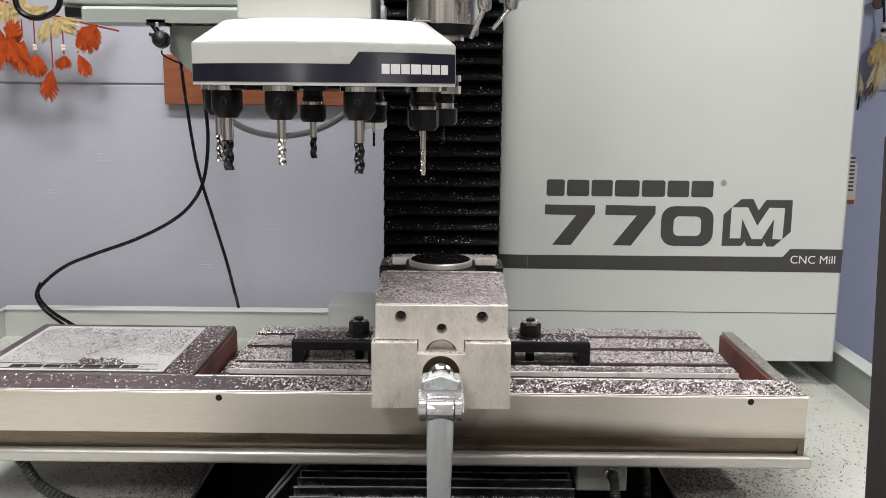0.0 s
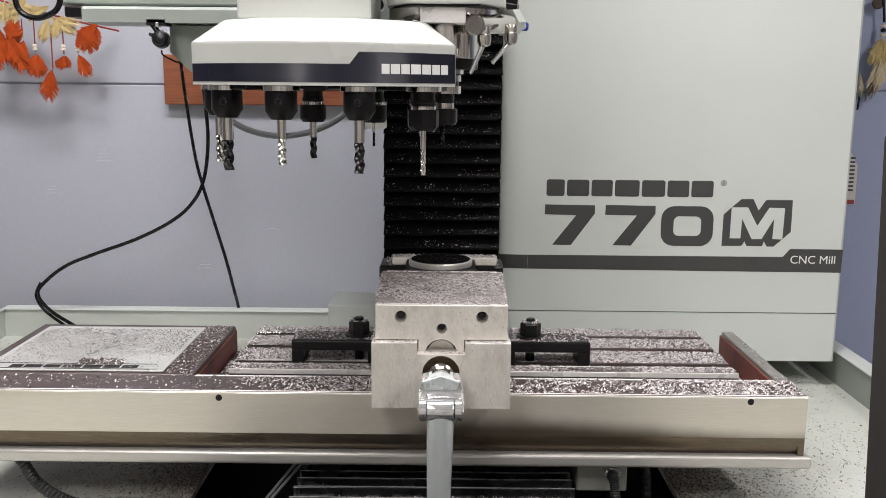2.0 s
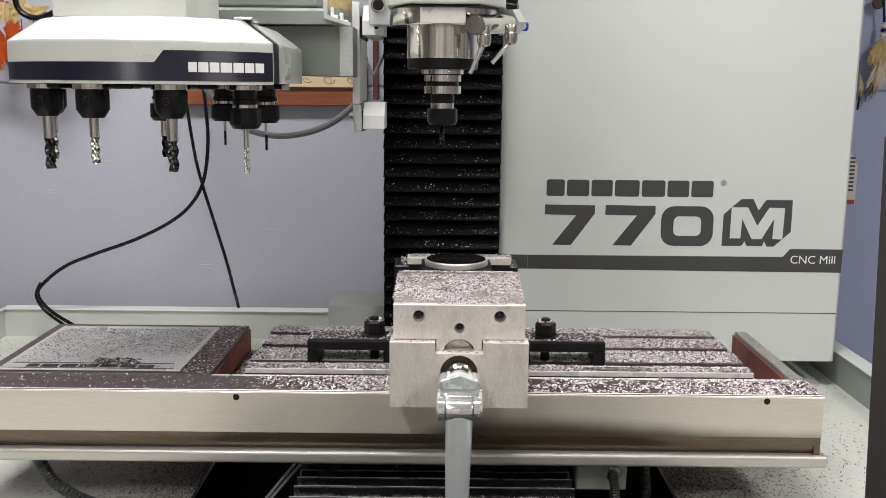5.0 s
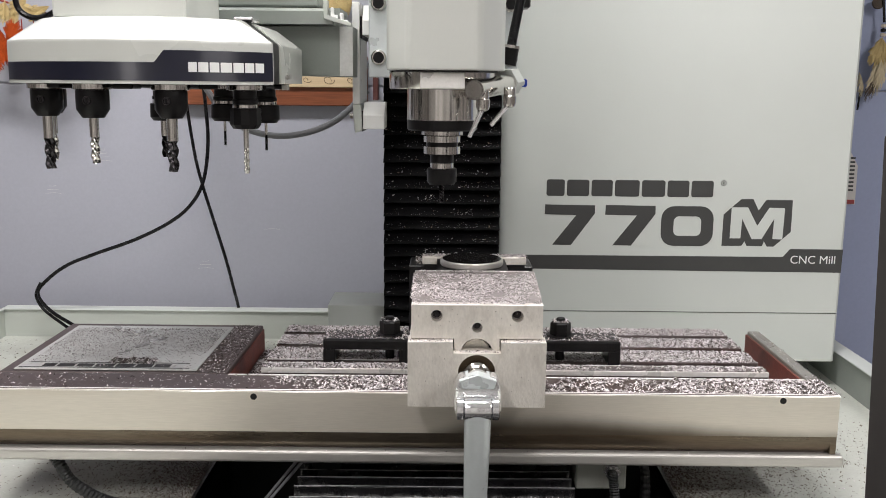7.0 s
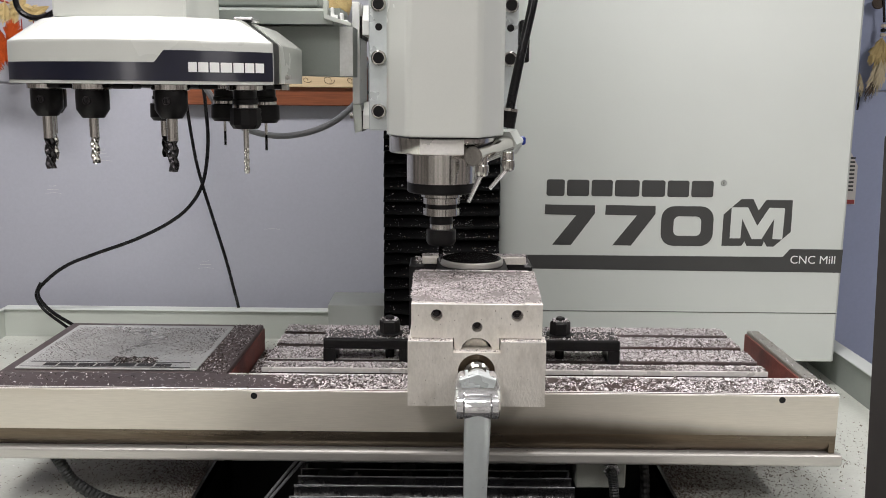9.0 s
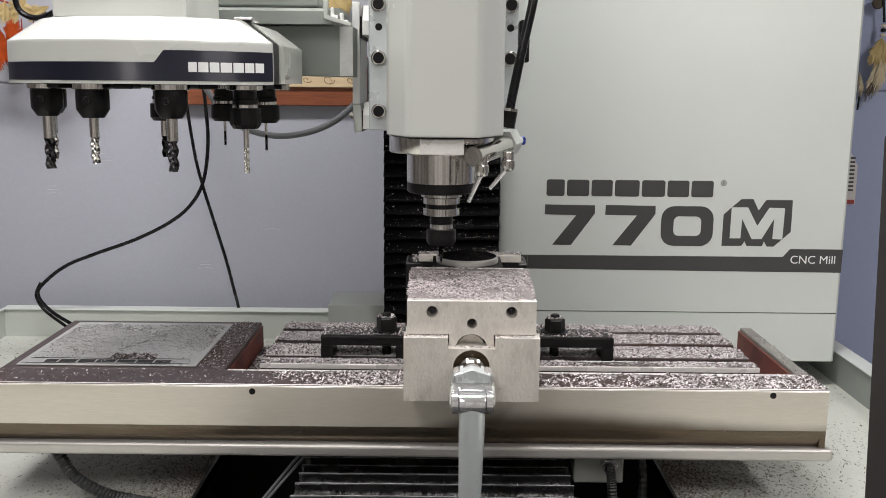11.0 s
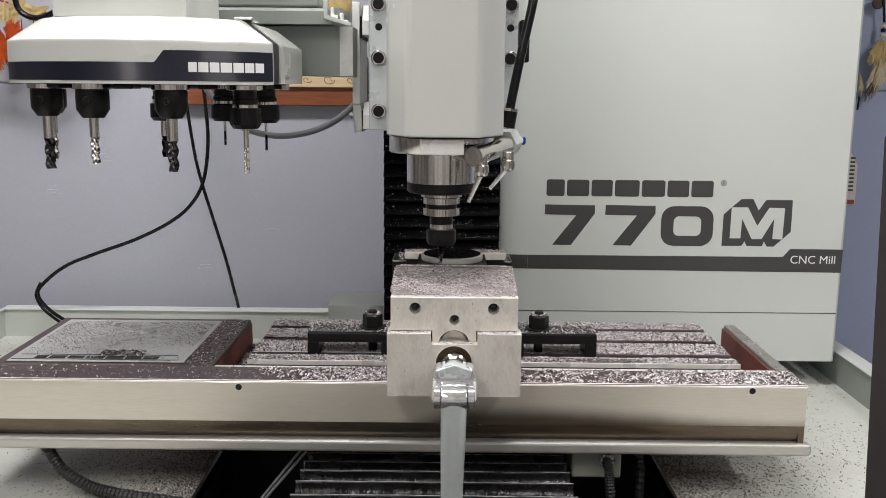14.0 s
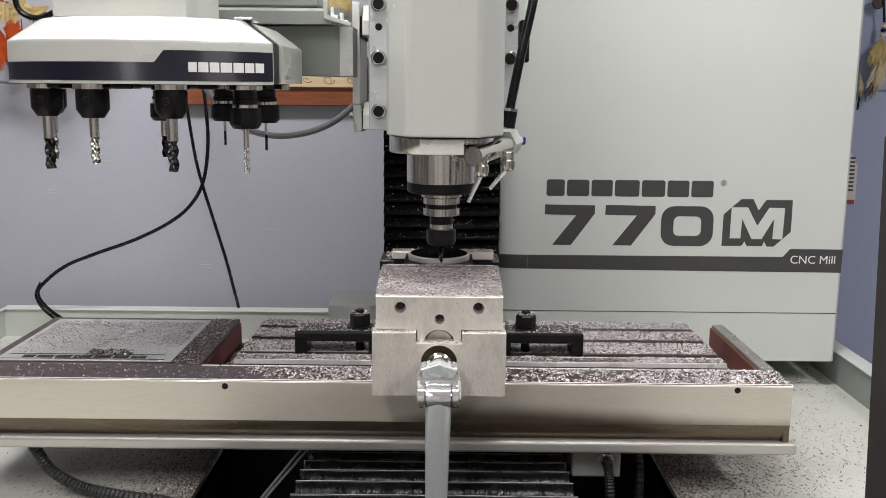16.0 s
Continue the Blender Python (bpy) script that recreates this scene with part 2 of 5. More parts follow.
def smooth_path(pts, steps=8):
    P = [Vector(p) for p in pts]
    P = [2 * P[0] - P[1]] + P + [2 * P[-1] - P[-2]]
    out = []
    for i in range(1, len(P) - 2):
        for k in range(steps):
            t = k / steps
            p0, p1, p2, p3 = P[i - 1:i + 3]
            out.append(0.5 * ((2 * p1) + (p2 - p0) * t + (2 * p0 - 5 * p1 + 4 * p2 - p3) * t * t + (3 * p1 - p0 - 3 * p2 + p3) * t ** 3))
    return out + [P[-2]]


def tube(pts, r, seg=10, bm=None, ribs=0.0):
    nb = bmesh.new()
    rings = []
    for i, p in enumerate(pts):
        d = (pts[min(i + 1, len(pts) - 1)] - pts[max(i - 1, 0)]).normalized()
        s = d.cross(Vector((0.13, 0.97, 0.2))).normalized()
        u = s.cross(d)
        rr = r * (1 - ribs * (i % 2))
        rings.append([nb.verts.new(p + rr * (s * math.cos(2 * math.pi * k / seg) + u * math.sin(2 * math.pi * k / seg))) for k in range(seg)])
    for a, b in zip(rings, rings[1:]):
        for k in range(seg):
            nb.faces.new((a[k], a[(k + 1) % seg], b[(k + 1) % seg], b[k]))
    nb.faces.new(rings[0])
    nb.faces.new(rings[-1][::-1])
    return joined(bm, nb)


def disc_hole(x, z, y, r, depth, bm=None, seg=20):
    """A short dark plug whose face looks towards -y."""
    return rod((x, y, z), (x, y + depth, z), r, seg=seg, bm=bm)


def rounded_rect(x0, z0, x1, z1, r, n=5):
    out = []
    for cx, cz, a0 in ((x1 - r, z1 - r, 0), (x0 + r, z1 - r, 90), (x0 + r, z0 + r, 180), (x1 - r, z0 + r, 270)):
        for k in range(n + 1):
            a = radians(a0 + 90 * k / n)
            out.append((cx + r * math.cos(a), cz + r * math.sin(a)))
    return out


def slab_with_holes(x0, z0, x1, z1, y0, y1, holes, bm=None, seg=20, cells=None):
    """A plate in the xz plane with round through holes: (x, z, r)."""
    nb = bmesh.new()
    outer = [(x0, z0), (x1, z0), (x1, z1), (x0, z1)]
    edges = []
    for loop in [outer] + [[(hx + hr * math.cos(2 * math.pi * k / seg), hz + hr * math.sin(2 * math.pi * k / seg)) for k in range(seg)] for hx, hz, hr in holes]:
        vs = [nb.verts.new((p[0], y0, p[1])) for p in loop]
        edges += [nb.edges.new((vs[i], vs[(i + 1) % len(vs)])) for i in range(len(vs))]
    bmesh.ops.triangle_fill(nb, use_beauty=True, edges=edges)
    faces = [f for f in nb.faces if not any((f.calc_center_median().x - hx) ** 2 + (f.calc_center_median().z - hz) ** 2 < (hr * 0.98) ** 2 for hx, hz, hr in holes)]
    for f in [f for f in nb.faces if f not in faces]:
        nb.faces.remove(f)
    res = bmesh.ops.extrude_face_region(nb, geom=list(nb.faces))
    bmesh.ops.translate(nb, verts=[g for g in res["geom"] if isinstance(g, bmesh.types.BMVert)], vec=(0, y1 - y0, 0))
    return joined(bm, nb)


def swarf(name, spots, material_pair, label, dark_share=0.3, origin=(0, 0, 0)):
    """Loose metal chips: small curled slivers. spots: (x, y, z, length) one a chip."""
    rng = np.random.default_rng(len(spots))
    V, F, MI = [], [], []
    for x, y, z, s in spots:
        a, tilt = rng.uniform(0, 2 * math.pi), rng.uniform(-0.5, 0.5)
        w = s * rng.uniform(0.16, 0.40)
        up = s * rng.uniform(0.1, 0.45)
        ca, sa = math.cos(a), math.sin(a)
        base = len(V)
        for u, h in ((-0.5, 0.0), (0.0, 1.0), (0.5, 0.15)):
            for v in (-0.5, 0.5):
                lx, ly = u * s, v * w
                V.append((x + ca * lx - sa * ly, y + sa * lx + ca * ly, z + up * h + tilt * ly + 0.0004))
        F += [(base, base + 2, base + 3, base + 1), (base + 2, base + 4, base + 5, base + 3)]
        q = rng.random()
        k = len(material_pair) - 1 if q < dark_share else (1 if q < dark_share + 0.45 * (1 - dark_share) and len(material_pair) > 2 else 0)
        MI += [k, k]
    me = bpy.data.meshes.new(name)
    me.from_pydata([Vector(v) - Vector(origin) for v in V], [], F)
    me.polygons.foreach_set("material_index", MI)
    for m in material_pair:
        me.materials.append(m)
    ob = new(name, me)
    ob.location = origin
    ORIGIN[ob.name] = Vector(origin)
    return tagged(ob, label, "metal chips", "", "stuff")


def lettering(name, words, x0, x1, z0, z1, y, material, parent):
    """Words with the built-in font, stretched into a rectangle that looks towards -y."""
    cu = bpy.data.curves.new(name, "FONT")
    cu.body, cu.extrude = words, 0.01
    tmp = bpy.data.objects.new(name, cu)
    scene.collection.objects.link(tmp)
    bpy.context.view_layer.update()
    me = bpy.data.meshes.new_from_object(tmp.evaluated_get(bpy.context.evaluated_depsgraph_get()))
    bpy.data.objects.remove(tmp)
    bm = bmesh.new()
    bm.from_mesh(me)
    bpy.data.meshes.remove(me)
    xs = [v.co.x for v in bm.verts]
    zs = [v.co.y for v in bm.verts]
    for v in bm.verts:
        v.co = Vector((x0 + (v.co.x - min(xs)) / (max(xs) - min(xs)) * (x1 - x0), y - 0.0004 if v.co.z > 0 else y, z0 + (v.co.y - min(zs)) / (max(zs) - min(zs)) * (z1 - z0)))
    return part(name, bm, material, parent)


# ---- room ----
single("floor", box((-2.6, -2.6, -0.1), (2.4, 0.9, 0.0)), M_CONCRETE, "grey concrete workshop floor", "floor", "structure")
single("ceiling", box((-2.6, -2.6, 2.45), (2.4, 0.9, 2.55)), M_ROOM, "white painted workshop ceiling", "ceiling", "structure")
# walls out of view, coloured to shape reflections and front fill
single("wall_west", box((-2.7, -2.6, 0), (-2.6, 0.9, 2.45)), M_WALLW, "unseen grey-brown wall with stripes for the steel to reflect", "wall", "structure")
single("wall_east", box((2.4, -2.6, 0), (2.5, 0.9, 2.45)), M_WALLW, "unseen grey-brown wall with stripes for the steel to reflect", "wall", "structure")
single("wall_south", box((-2.6, -2.7, 0), (2.4, -2.6, 2.45)), M_WALLS, "unseen pale grey striped wall that brightens the front", "wall", "structure")
wall = single("wall_north", box((-2.6, 0.803, 0), (2.4, 0.93, 2.45)), M_WALL, "blue-grey painted panelled wall behind the mill", "wall", "structure")
lo = 0.0
for g, nxt in zip((1.3575, 2.45), (1.3605, 2.45)):
    part("panel", box((-2.59, 0.7975, lo), (0.52, 0.8029, g), 0.002), M_WALL, wall)
    part("panel", box((0.5205, 0.7975, lo), (2.39, 0.8029, g), 0.002), M_WALLB, wall, "bluer wall panel")
    lo = nxt
for sx, sz, n in ((-0.793, 1.198, 4), (-0.905, 1.128, 3), (-0.585, 0.968, 3), (-0.44, 1.055, 1)):
    for k in range(n):
        part("scuff", tube([Vector((sx + 0.004 * k, 0.7972, sz + 0.008 * k)), Vector((sx + 0.02, 0.7968, sz + 0.007 * k + 0.002)), Vector((sx + 0.034 - 0.005 * k, 0.7972, sz + 0.009 * k))], 0.0003, 5), M_ROOM, wall, "pale scratch in the paint")
for (x, s), (hx, hy), _ in LIGHTS:
    lampbox = thing("ceiling_light", (x, s, 2.45), "white tube light fitting on the ceiling", "ceiling light", "ceiling lights")
    part("housing", box((x - hx - 0.035, s - hy - 0.02, 2.41), (x + hx + 0.035, s + hy + 0.02, 2.45), 0.006), M_ROOM, lampbox)
    part("diffuser", box((x - hx - 0.015, s - hy, 2.392), (x + hx + 0.015, s + hy, 2.409), 0.005), M_GLOW, lampbox, "glowing white diffuser")

# ---- chip pan ----
PX0, PX1, PY0, PY1, PZ, LIP = -0.965, 0.655, -0.75, 0.70, 0.84, 0.90
WX0, WX1, WY1 = -0.368, 0.247, 0.16
pan = thing("chip_pan", (-0.15, 0, 0.70), "cream enamelled steel chip pan scattered with swarf", "chip pan")
part("pan_floor", prism([(PX0, PY0), (WX0, PY0), (WX0, WY1), (WX1, WY1), (WX1, PY0), (PX1, PY0), (PX1, PY1), (PX0, PY1)], "z", PZ - 0.012, PZ), M_PAN, pan)
part("back_wall", box((PX0, PY1, PZ - 0.012), (PX1, PY1 + 0.004, LIP - 0.003)), M_GREYP, pan)
part("back_lip", box((PX0 - 0.004, PY1 - 0.004, LIP - 0.003), (PX1, PY1 + 0.028, LIP), 0.001), M_CREAM, pan)
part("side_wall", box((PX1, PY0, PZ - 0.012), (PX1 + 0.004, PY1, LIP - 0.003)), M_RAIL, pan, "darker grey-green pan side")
part("side_lip", box((PX1 - 0.004, PY0, LIP - 0.003), (PX1 + 0.028, PY1 - 0.005, LIP), 0.001), M_CREAM, pan)
part("side_wall", box((PX0 - 0.004, PY0, PZ - 0.012), (PX0, PY1, LIP - 0.003)), M_GREYP, pan)
part("side_lip", box((PX0 - 0.028, PY0, LIP - 0.003), (PX0 + 0.004, PY1 - 0.005, LIP), 0.001), M_CREAM, pan)
part("front_wall", box((PX0, PY0 - 0.004, PZ - 0.012), (PX1, PY0, LIP)), M_GREYP, pan)
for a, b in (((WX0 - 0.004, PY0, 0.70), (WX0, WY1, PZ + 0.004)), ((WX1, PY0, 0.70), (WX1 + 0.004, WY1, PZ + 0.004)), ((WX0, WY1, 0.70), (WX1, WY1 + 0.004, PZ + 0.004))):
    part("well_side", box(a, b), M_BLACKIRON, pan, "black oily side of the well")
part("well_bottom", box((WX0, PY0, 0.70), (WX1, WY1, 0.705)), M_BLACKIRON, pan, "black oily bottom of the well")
stand = thing("machine_stand", (-0.15, 0, 0), "grey steel stand cabinet under the chip pan", "machine stand")
part("body", box((-0.80, -0.62, 0.0), (0.50, 0.62, 0.698), 0.01), M_GREYP, stand)

rng = np.random.default_rng(4)
spots = []
while len(spots) < 16000:
    x, y = rng.uniform(PX0 + 0.01, PX1 - 0.01), rng.uniform(-0.35, PY1 - 0.02)
    if WX0 - 0.005 < x < WX1 + 0.005 and y < WY1:
        continue
    if noise.noise((x * 5, y * 5, 2.0)) + 0.25 * (1 - min(1, abs(x + 0.06) / 0.6)) + rng.uniform(-0.3, 0.5) < 0.12:
        continue
    spots.append((x, y, PZ, rng.uniform(0.0014, 0.0044)))
for side in (-1, 1):
    k = 0
    while k < 14000:
        dx = rng.exponential(0.055)
        x, y = (WX0 - 0.006 - dx, rng.uniform(-0.25, 0.25)) if side < 0 else (WX1 + 0.006 + dx, rng.uniform(-0.25, 0.25))
        if PX0 < x < PX1:
            spots.append((x, y, PZ, rng.uniform(0.0015, 0.0040)))
        k += 1
swarf("pan_swarf", spots, (M_CHIP, M_CHIPM, M_CHIPB), "silver and brown metal chips scattered over the chip pan", 0.72)
spots = [(rng.uniform(WX0 + 0.01, WX1 - 0.01), rng.uniform(-0.4, WY1 - 0.01), 0.705, rng.uniform(0.0015, 0.005)) for _ in range(1600)]
spots += [(rng.uniform(0.11, WX1 - 0.004), rng.uniform(-0.30, WY1 - 0.01), 0.705, rng.uniform(0.0015, 0.005)) for _ in range(2600)]
swarf("well_swarf", spots, (M_CHIP, M_CHIPM, M_CHIPD), "fine metal chips lying in the black well", 0.6)

# ---- column and electrical cabinet ----
column = thing("machine_column", (-0.055, 0.6, 0.84), "cream painted machine column with a stepped foot", "machine column")
part("column_body", box((-0.150, 0.445, 0.84), (0.036, 0.74, 1.95), 0.008), M_CREAM, column)
part("foot", prism([(-0.2575, 0.84), (-0.149, 0.84), (-0.149, 0.980), (-0.2575, 0.980)], "y", 0.430, 0.532, 0.002, segments=2), M_CREAM, column)

CY = 0.42
cab = thing("electrical_cabinet", (0.34, 0.55, 0.889), "cream powder-coated electrical cabinet with charcoal graphics beside the column", "electrical cabinet")
CORNER = [(0.0390, 0.0140), (0.0415, 0.0090), (0.0465, 0.0055), (0.0540, 0.0030), (0.0640, 0.0013), (0.0760, 0.0003), (0.0880, 0.0), (0.0920, 0.0)]
part("cabinet_body", prism([(x, CY + q) for x, q in CORNER] + [(0.630, CY), (0.634, CY), (0.6385, CY + 0.004), (0.6385, 0.74), (0.039, 0.74)], "z", 0.9768, 2.0), M_CREAM, cab, smooth=True)
part("kick_panel", prism([(x + 0.0015, CY + q) for x, q in CORNER] + [(0.630, CY), (0.634, CY), (0.6385, CY + 0.004), (0.6385, 0.74), (0.0405, 0.74)], "z", 0.8887, 0.9748), M_CREAM, cab, smooth=True)
part("seam", box((0.0520, CY + 0.006, 0.9746), (0.632, 0.70, 0.977)), M_BLACKOX, cab, "dark joint between the panels")
bend_ = [(x, CY + q) for x, q in CORNER if x > 0.041]
part("stripe", prism([(x, y - 0.0004) for x, y in bend_] + [(x, y + 0.0002) for x, y in reversed(bend_)], "z", 1.0512, 1.0756), M_DECAL, cab, "charcoal stripe round the cabinet's soft corner")
part("stripe", prism([(0.0922, 1.0512), (0.6370, 1.0490), (0.6375, 1.0900), (0.5459, 1.0901), (0.5342, 1.0760), (0.0922, 1.0756)], "y", CY - 0.0004, CY), M_DECAL, cab, "charcoal stripe")
# brand word as plain blocks, one a letter
x = 0.1215
for w in (0.035, 0.042, 0.040, 0.046, 0.044, 0.041, 0.0415):
    part("brand_block", prism(rounded_rect(x, 1.1787, x + w - 0.004, 1.2070, 0.004), "y", CY - 0.0004, CY), M_DECAL, cab)
    x += w
for dx in (0.0, 0.1040):
    part("digit_seven", prism([(0.1200 + dx, 1.1638), (0.2056 + dx, 1.1630), (0.2060 + dx, 1.1490), (0.1663 + dx, 1.0935), (0.1340 + dx, 1.0938), (0.1742 + dx, 1.1460), (0.1197 + dx, 1.1468)], "y", CY - 0.0004, CY), M_DECAL, cab)
bm = bmesh.new()
o1, o2 = rounded_rect(0.3205, 1.0937, 0.4105, 1.1630, 0.022), rounded_rect(0.3420, 1.1114, 0.3895, 1.1454, 0.009)
va = [[bm.verts.new((q[0], d, q[1])) for q in loop] for loop in (o1, o2) for d in (CY - 0.0004, CY)]
n = len(o1)
for i in range(n):
    j = (i + 1) % n
    bm.faces.new((va[0][i], va[0][j], va[2][j], va[2][i]))
    bm.faces.new((va[0][i], va[0][j], va[1][j], va[1][i]))
    bm.faces.new((va[2][i], va[2][j], va[3][j], va[3][i]))
part("digit_zero", bm, M_DECAL, cab)
part("emblem", prism([(0.4268, 1.0946), (0.4272, 1.1492), (0.4403, 1.1617), (0.4565, 1.1762), (0.4765, 1.1764), (0.4869, 1.1569), (0.4991, 1.1753), (0.5443, 1.1751), (0.5447, 1.1201), (0.5308, 1.1068), (0.5168, 1.0941), (0.5051, 1.0940), (0.4995, 1.1032), (0.4969, 1.0946), (0.4698, 1.0950), (0.4660, 1.1029), (0.4610, 1.0949)], "y", CY - 0.0004, CY), M_DECAL, cab, "charcoal angular emblem")
part("emblem_face", prism([(0.4400, 1.1079), (0.4403, 1.1617), (0.4684, 1.1620), (0.4862, 1.1301), (0.5050, 1.1617), (0.5318, 1.1613), (0.5308, 1.1068), (0.5138, 1.1073), (0.5145, 1.1428), (0.4950, 1.1071), (0.4781, 1.1070), (0.4594, 1.1423), (0.4585, 1.1081)], "y", CY - 0.0008, CY - 0.0004), M_CREAM, cab, "pale zigzag face")
lettering("small_print", "CNC Mill", 0.5478, 0.6253, 1.0645, 1.0785, CY - 0.0004, M_DECALW, cab)
ring_ = [Vector((0.4240 + 0.0042 * math.cos(2 * math.pi * k / 24), CY - 0.0002, 1.2035 + 0.0042 * math.sin(2 * math.pi * k / 24))) for k in range(25)]
part("mark", tube(ring_, 0.0005, 6), M_DECAL, cab)
part("mark_bar", box((0.4228, CY - 0.0005, 1.2015), (0.4250, CY - 0.0001, 1.2055)), M_DECAL, cab)

# ---- z-way bellows: rigid folds that slide ----
bellows = thing("column_bellows", (-0.0575, 0.42, 0.95), "black vinyl concertina way cover dusted with chips on the column", "bellows")
FOLDS = []
rb = np.random.default_rng(8)
slope = Vector((0, 0.0105, 0.0110)).normalized()
out_ = Vector((0, -0.72, 0.69))
for i in range(-3, 25):
    z = 0.9400 + 0.0245 * i
    nb = bmesh.new()
    cols, rows_ = 70, [(0.426, -0.0012), (0.4025, -0.0004), (0.4003, 0.0008), (0.4006, 0.0026), (0.4050, 0.0075), (0.4120, 0.0150), (0.426, 0.0275)]
    sag = [rb.uniform(-0.0012, 0.0012) for _ in range(2)]
    grid = []
    for j, (y, dz) in enumerate(rows_):
        line = []
        for c in range(cols):
            u_ = c / (cols - 1)
            x = -0.1563 + 0.1975 * u_
            wob = 0.0016 * noise.noise((x * 22, i * 3.1, dz * 30)) + 0.0009 * noise.noise((x * 90, i * 5.7, dz * 90))
            dip = sag[0] * math.sin(math.pi * u_) + sag[1] * math.sin(2 * math.pi * u_)
            edge = 0.0012 * noise.noise((i * 7.3, j * 0.9, 3 * round(u_))) if c in (0, cols - 1) else 0
            line.append(nb.verts.new((x + edge, y + wob, z + dz + 0.6 * wob + dip)))
        grid.append(line)
    for a, b in zip(grid, grid[1:]):
        for c in range(cols - 1):
            nb.faces.new((a[c], a[c + 1], b[c + 1], b[c]))
    for side in (0, -1):
        nb.faces.new([g[side] for g in grid])
    for k in range(150):
        # chips lie on the sloping fold, thickest along its lip and in drifts
        x = rb.uniform(-0.152, 0.038)
        if noise.noise((x * 30, i * 2.3, 5.0)) + rb.uniform(-0.45, 0.55) < 0:
            continue
        t_ = rb.uniform(0, 1) ** 2.2 * 0.014
        s_ = rb.uniform(0.0004, 0.0011) if k % 9 else rb.uniform(0.0012, 0.0026)
        w_ = s_ * rb.uniform(0.25, 0.6)
        a_ = rb.uniform(0, math.pi)
        dip = sag[0] * math.sin(math.pi * (x + 0.1563) / 0.1975)
        c_ = Vector((x, 0.4003, z + 0.0034 + dip)) + slope * t_ + out_ * 0.0016
        e1 = Vector((math.cos(a_), 0, 0)) + slope * math.sin(a_)
        e2 = Vector((-math.sin(a_), 0, 0)) + slope * math.cos(a_)
        f_ = nb.faces.new([nb.verts.new(c_ + e1 * p * s_ + e2 * q * w_ + out_ * h * s_) for p, q, h in ((-1, -0.6, 0.2), (0.2, -1, 0), (1, 0.4, 0.4), (-0.3, 1, 0.1))])
        f_.material_index = (1, 1, 2, 1, 3)[k % 5]
    FOLDS.append((part("fold", nb, (M_BELLOWS, M_FOLDEDGE, M_CHIPM, M_CHIPB), bellows, smooth=True), z - 0.854))
part("bottom_bracket", box((-0.157, 0.399, 0.8405), (0.0405, 0.444, 0.866), 0.003), M_BLACKIRON, bellows)

# ---- back wall things ----
pl = thing("wooden_plaque", (-0.44, 0.79, 1.31), "red-brown wooden board with a pale burnt-line top on the wall", "plaque")
part("board", box((-0.634, 0.772, 1.3185), (-0.215, 0.7972, 1.420), 0.002), M_WOOD, pl)
part("pale_panel", box((-0.430, 0.764, 1.3565), (-0.217, 0.7715, 1.400), 0.001), M_PINE, pl, "pale wooden panel with dark scrollwork")
for cx, r0 in ((-0.345, 0.010), (-0.300, 0.013), (-0.255, 0.010)):
    pts = [Vector((cx + (r0 - 0.0009 * k) * math.cos(k * 0.7) + 0.0016 * k, 0.7632, 1.369 + (r0 - 0.0009 * k) * 0.8 * math.sin(k * 0.7))) for k in range(12)]
    part("scroll_line", tube(pts, 0.0005, 6), M_BROWNF, pl)


def cable(name, pts, r, material, label, ribs=0.0, steps=8):
    return single(name, tube(smooth_path(pts, steps), r, 10, ribs=ribs), material, label, "cable", smooth=True)


cable("power_cable", [(-0.5649, 0.6600, 1.4559), (-0.5649, 0.6600, 1.4028), (-0.5573, 0.6600, 1.3220), (-0.5447, 0.6600, 1.2233), (-0.5314, 0.6600, 1.1621), (-0.5126, 0.6600, 1.0945), (-0.4905, 0.6600, 1.0144), (-0.4857, 0.6900, 0.9556), (-0.4828, 0.7300, 0.8857), (-0.4827, 0.7500, 0.7994)], 0.0032, M_RUBBER, "thin black cable hanging in front of the wall")
cable("signal_cable", [(-0.5279, 0.6600, 1.4563), (-0.5253, 0.6600, 1.3817), (-0.5201, 0.6600, 1.3169), (-0.5183, 0.6600, 1.2457), (-0.5299, 0.6600, 1.1733), (-0.5564, 0.6600, 1.1258), (-0.6007, 0.6600, 1.0891), (-0.6701, 0.6600, 1.0541), (-0.7510, 0.6600, 1.0246), (-0.8092, 0.6600, 1.0009), (-0.8522, 0.6600, 0.9702), (-0.8737, 0.6600, 0.9408), (-0.8520, 0.6600, 0.9069), (-0.7951, 0.6400, 0.8798), (-0.7160, 0.6000, 0.8534)], 0.0036, M_RUBBER, "black cable looping down into the chip pan")
cable("sensor_cable", [(-0.8641, 0.6550, 0.9654), (-0.8727, 0.6500, 0.9408), (-0.8620, 0.6500, 0.9140), (-0.8307, 0.6400, 0.8923), (-0.7788, 0.6200, 0.8679), (-0.7054, 0.6000, 0.8419)], 0.0031, M_RUBBER, "black cable dropping over the pan rim")
cable("air_hose", [(-0.4677, 0.4500, 1.3608), (-0.4354, 0.4500, 1.3133), (-0.4021, 0.4500, 1.2885), (-0.3536, 0.4500, 1.2753), (-0.3047, 0.4500, 1.2778), (-0.2606, 0.4500, 1.2917), (-0.2243, 0.4500, 1.3152), (-0.1871, 0.4500, 1.3539)], 0.0055, M_HOSE, "grey plastic air hose sagging behind the tool changer")


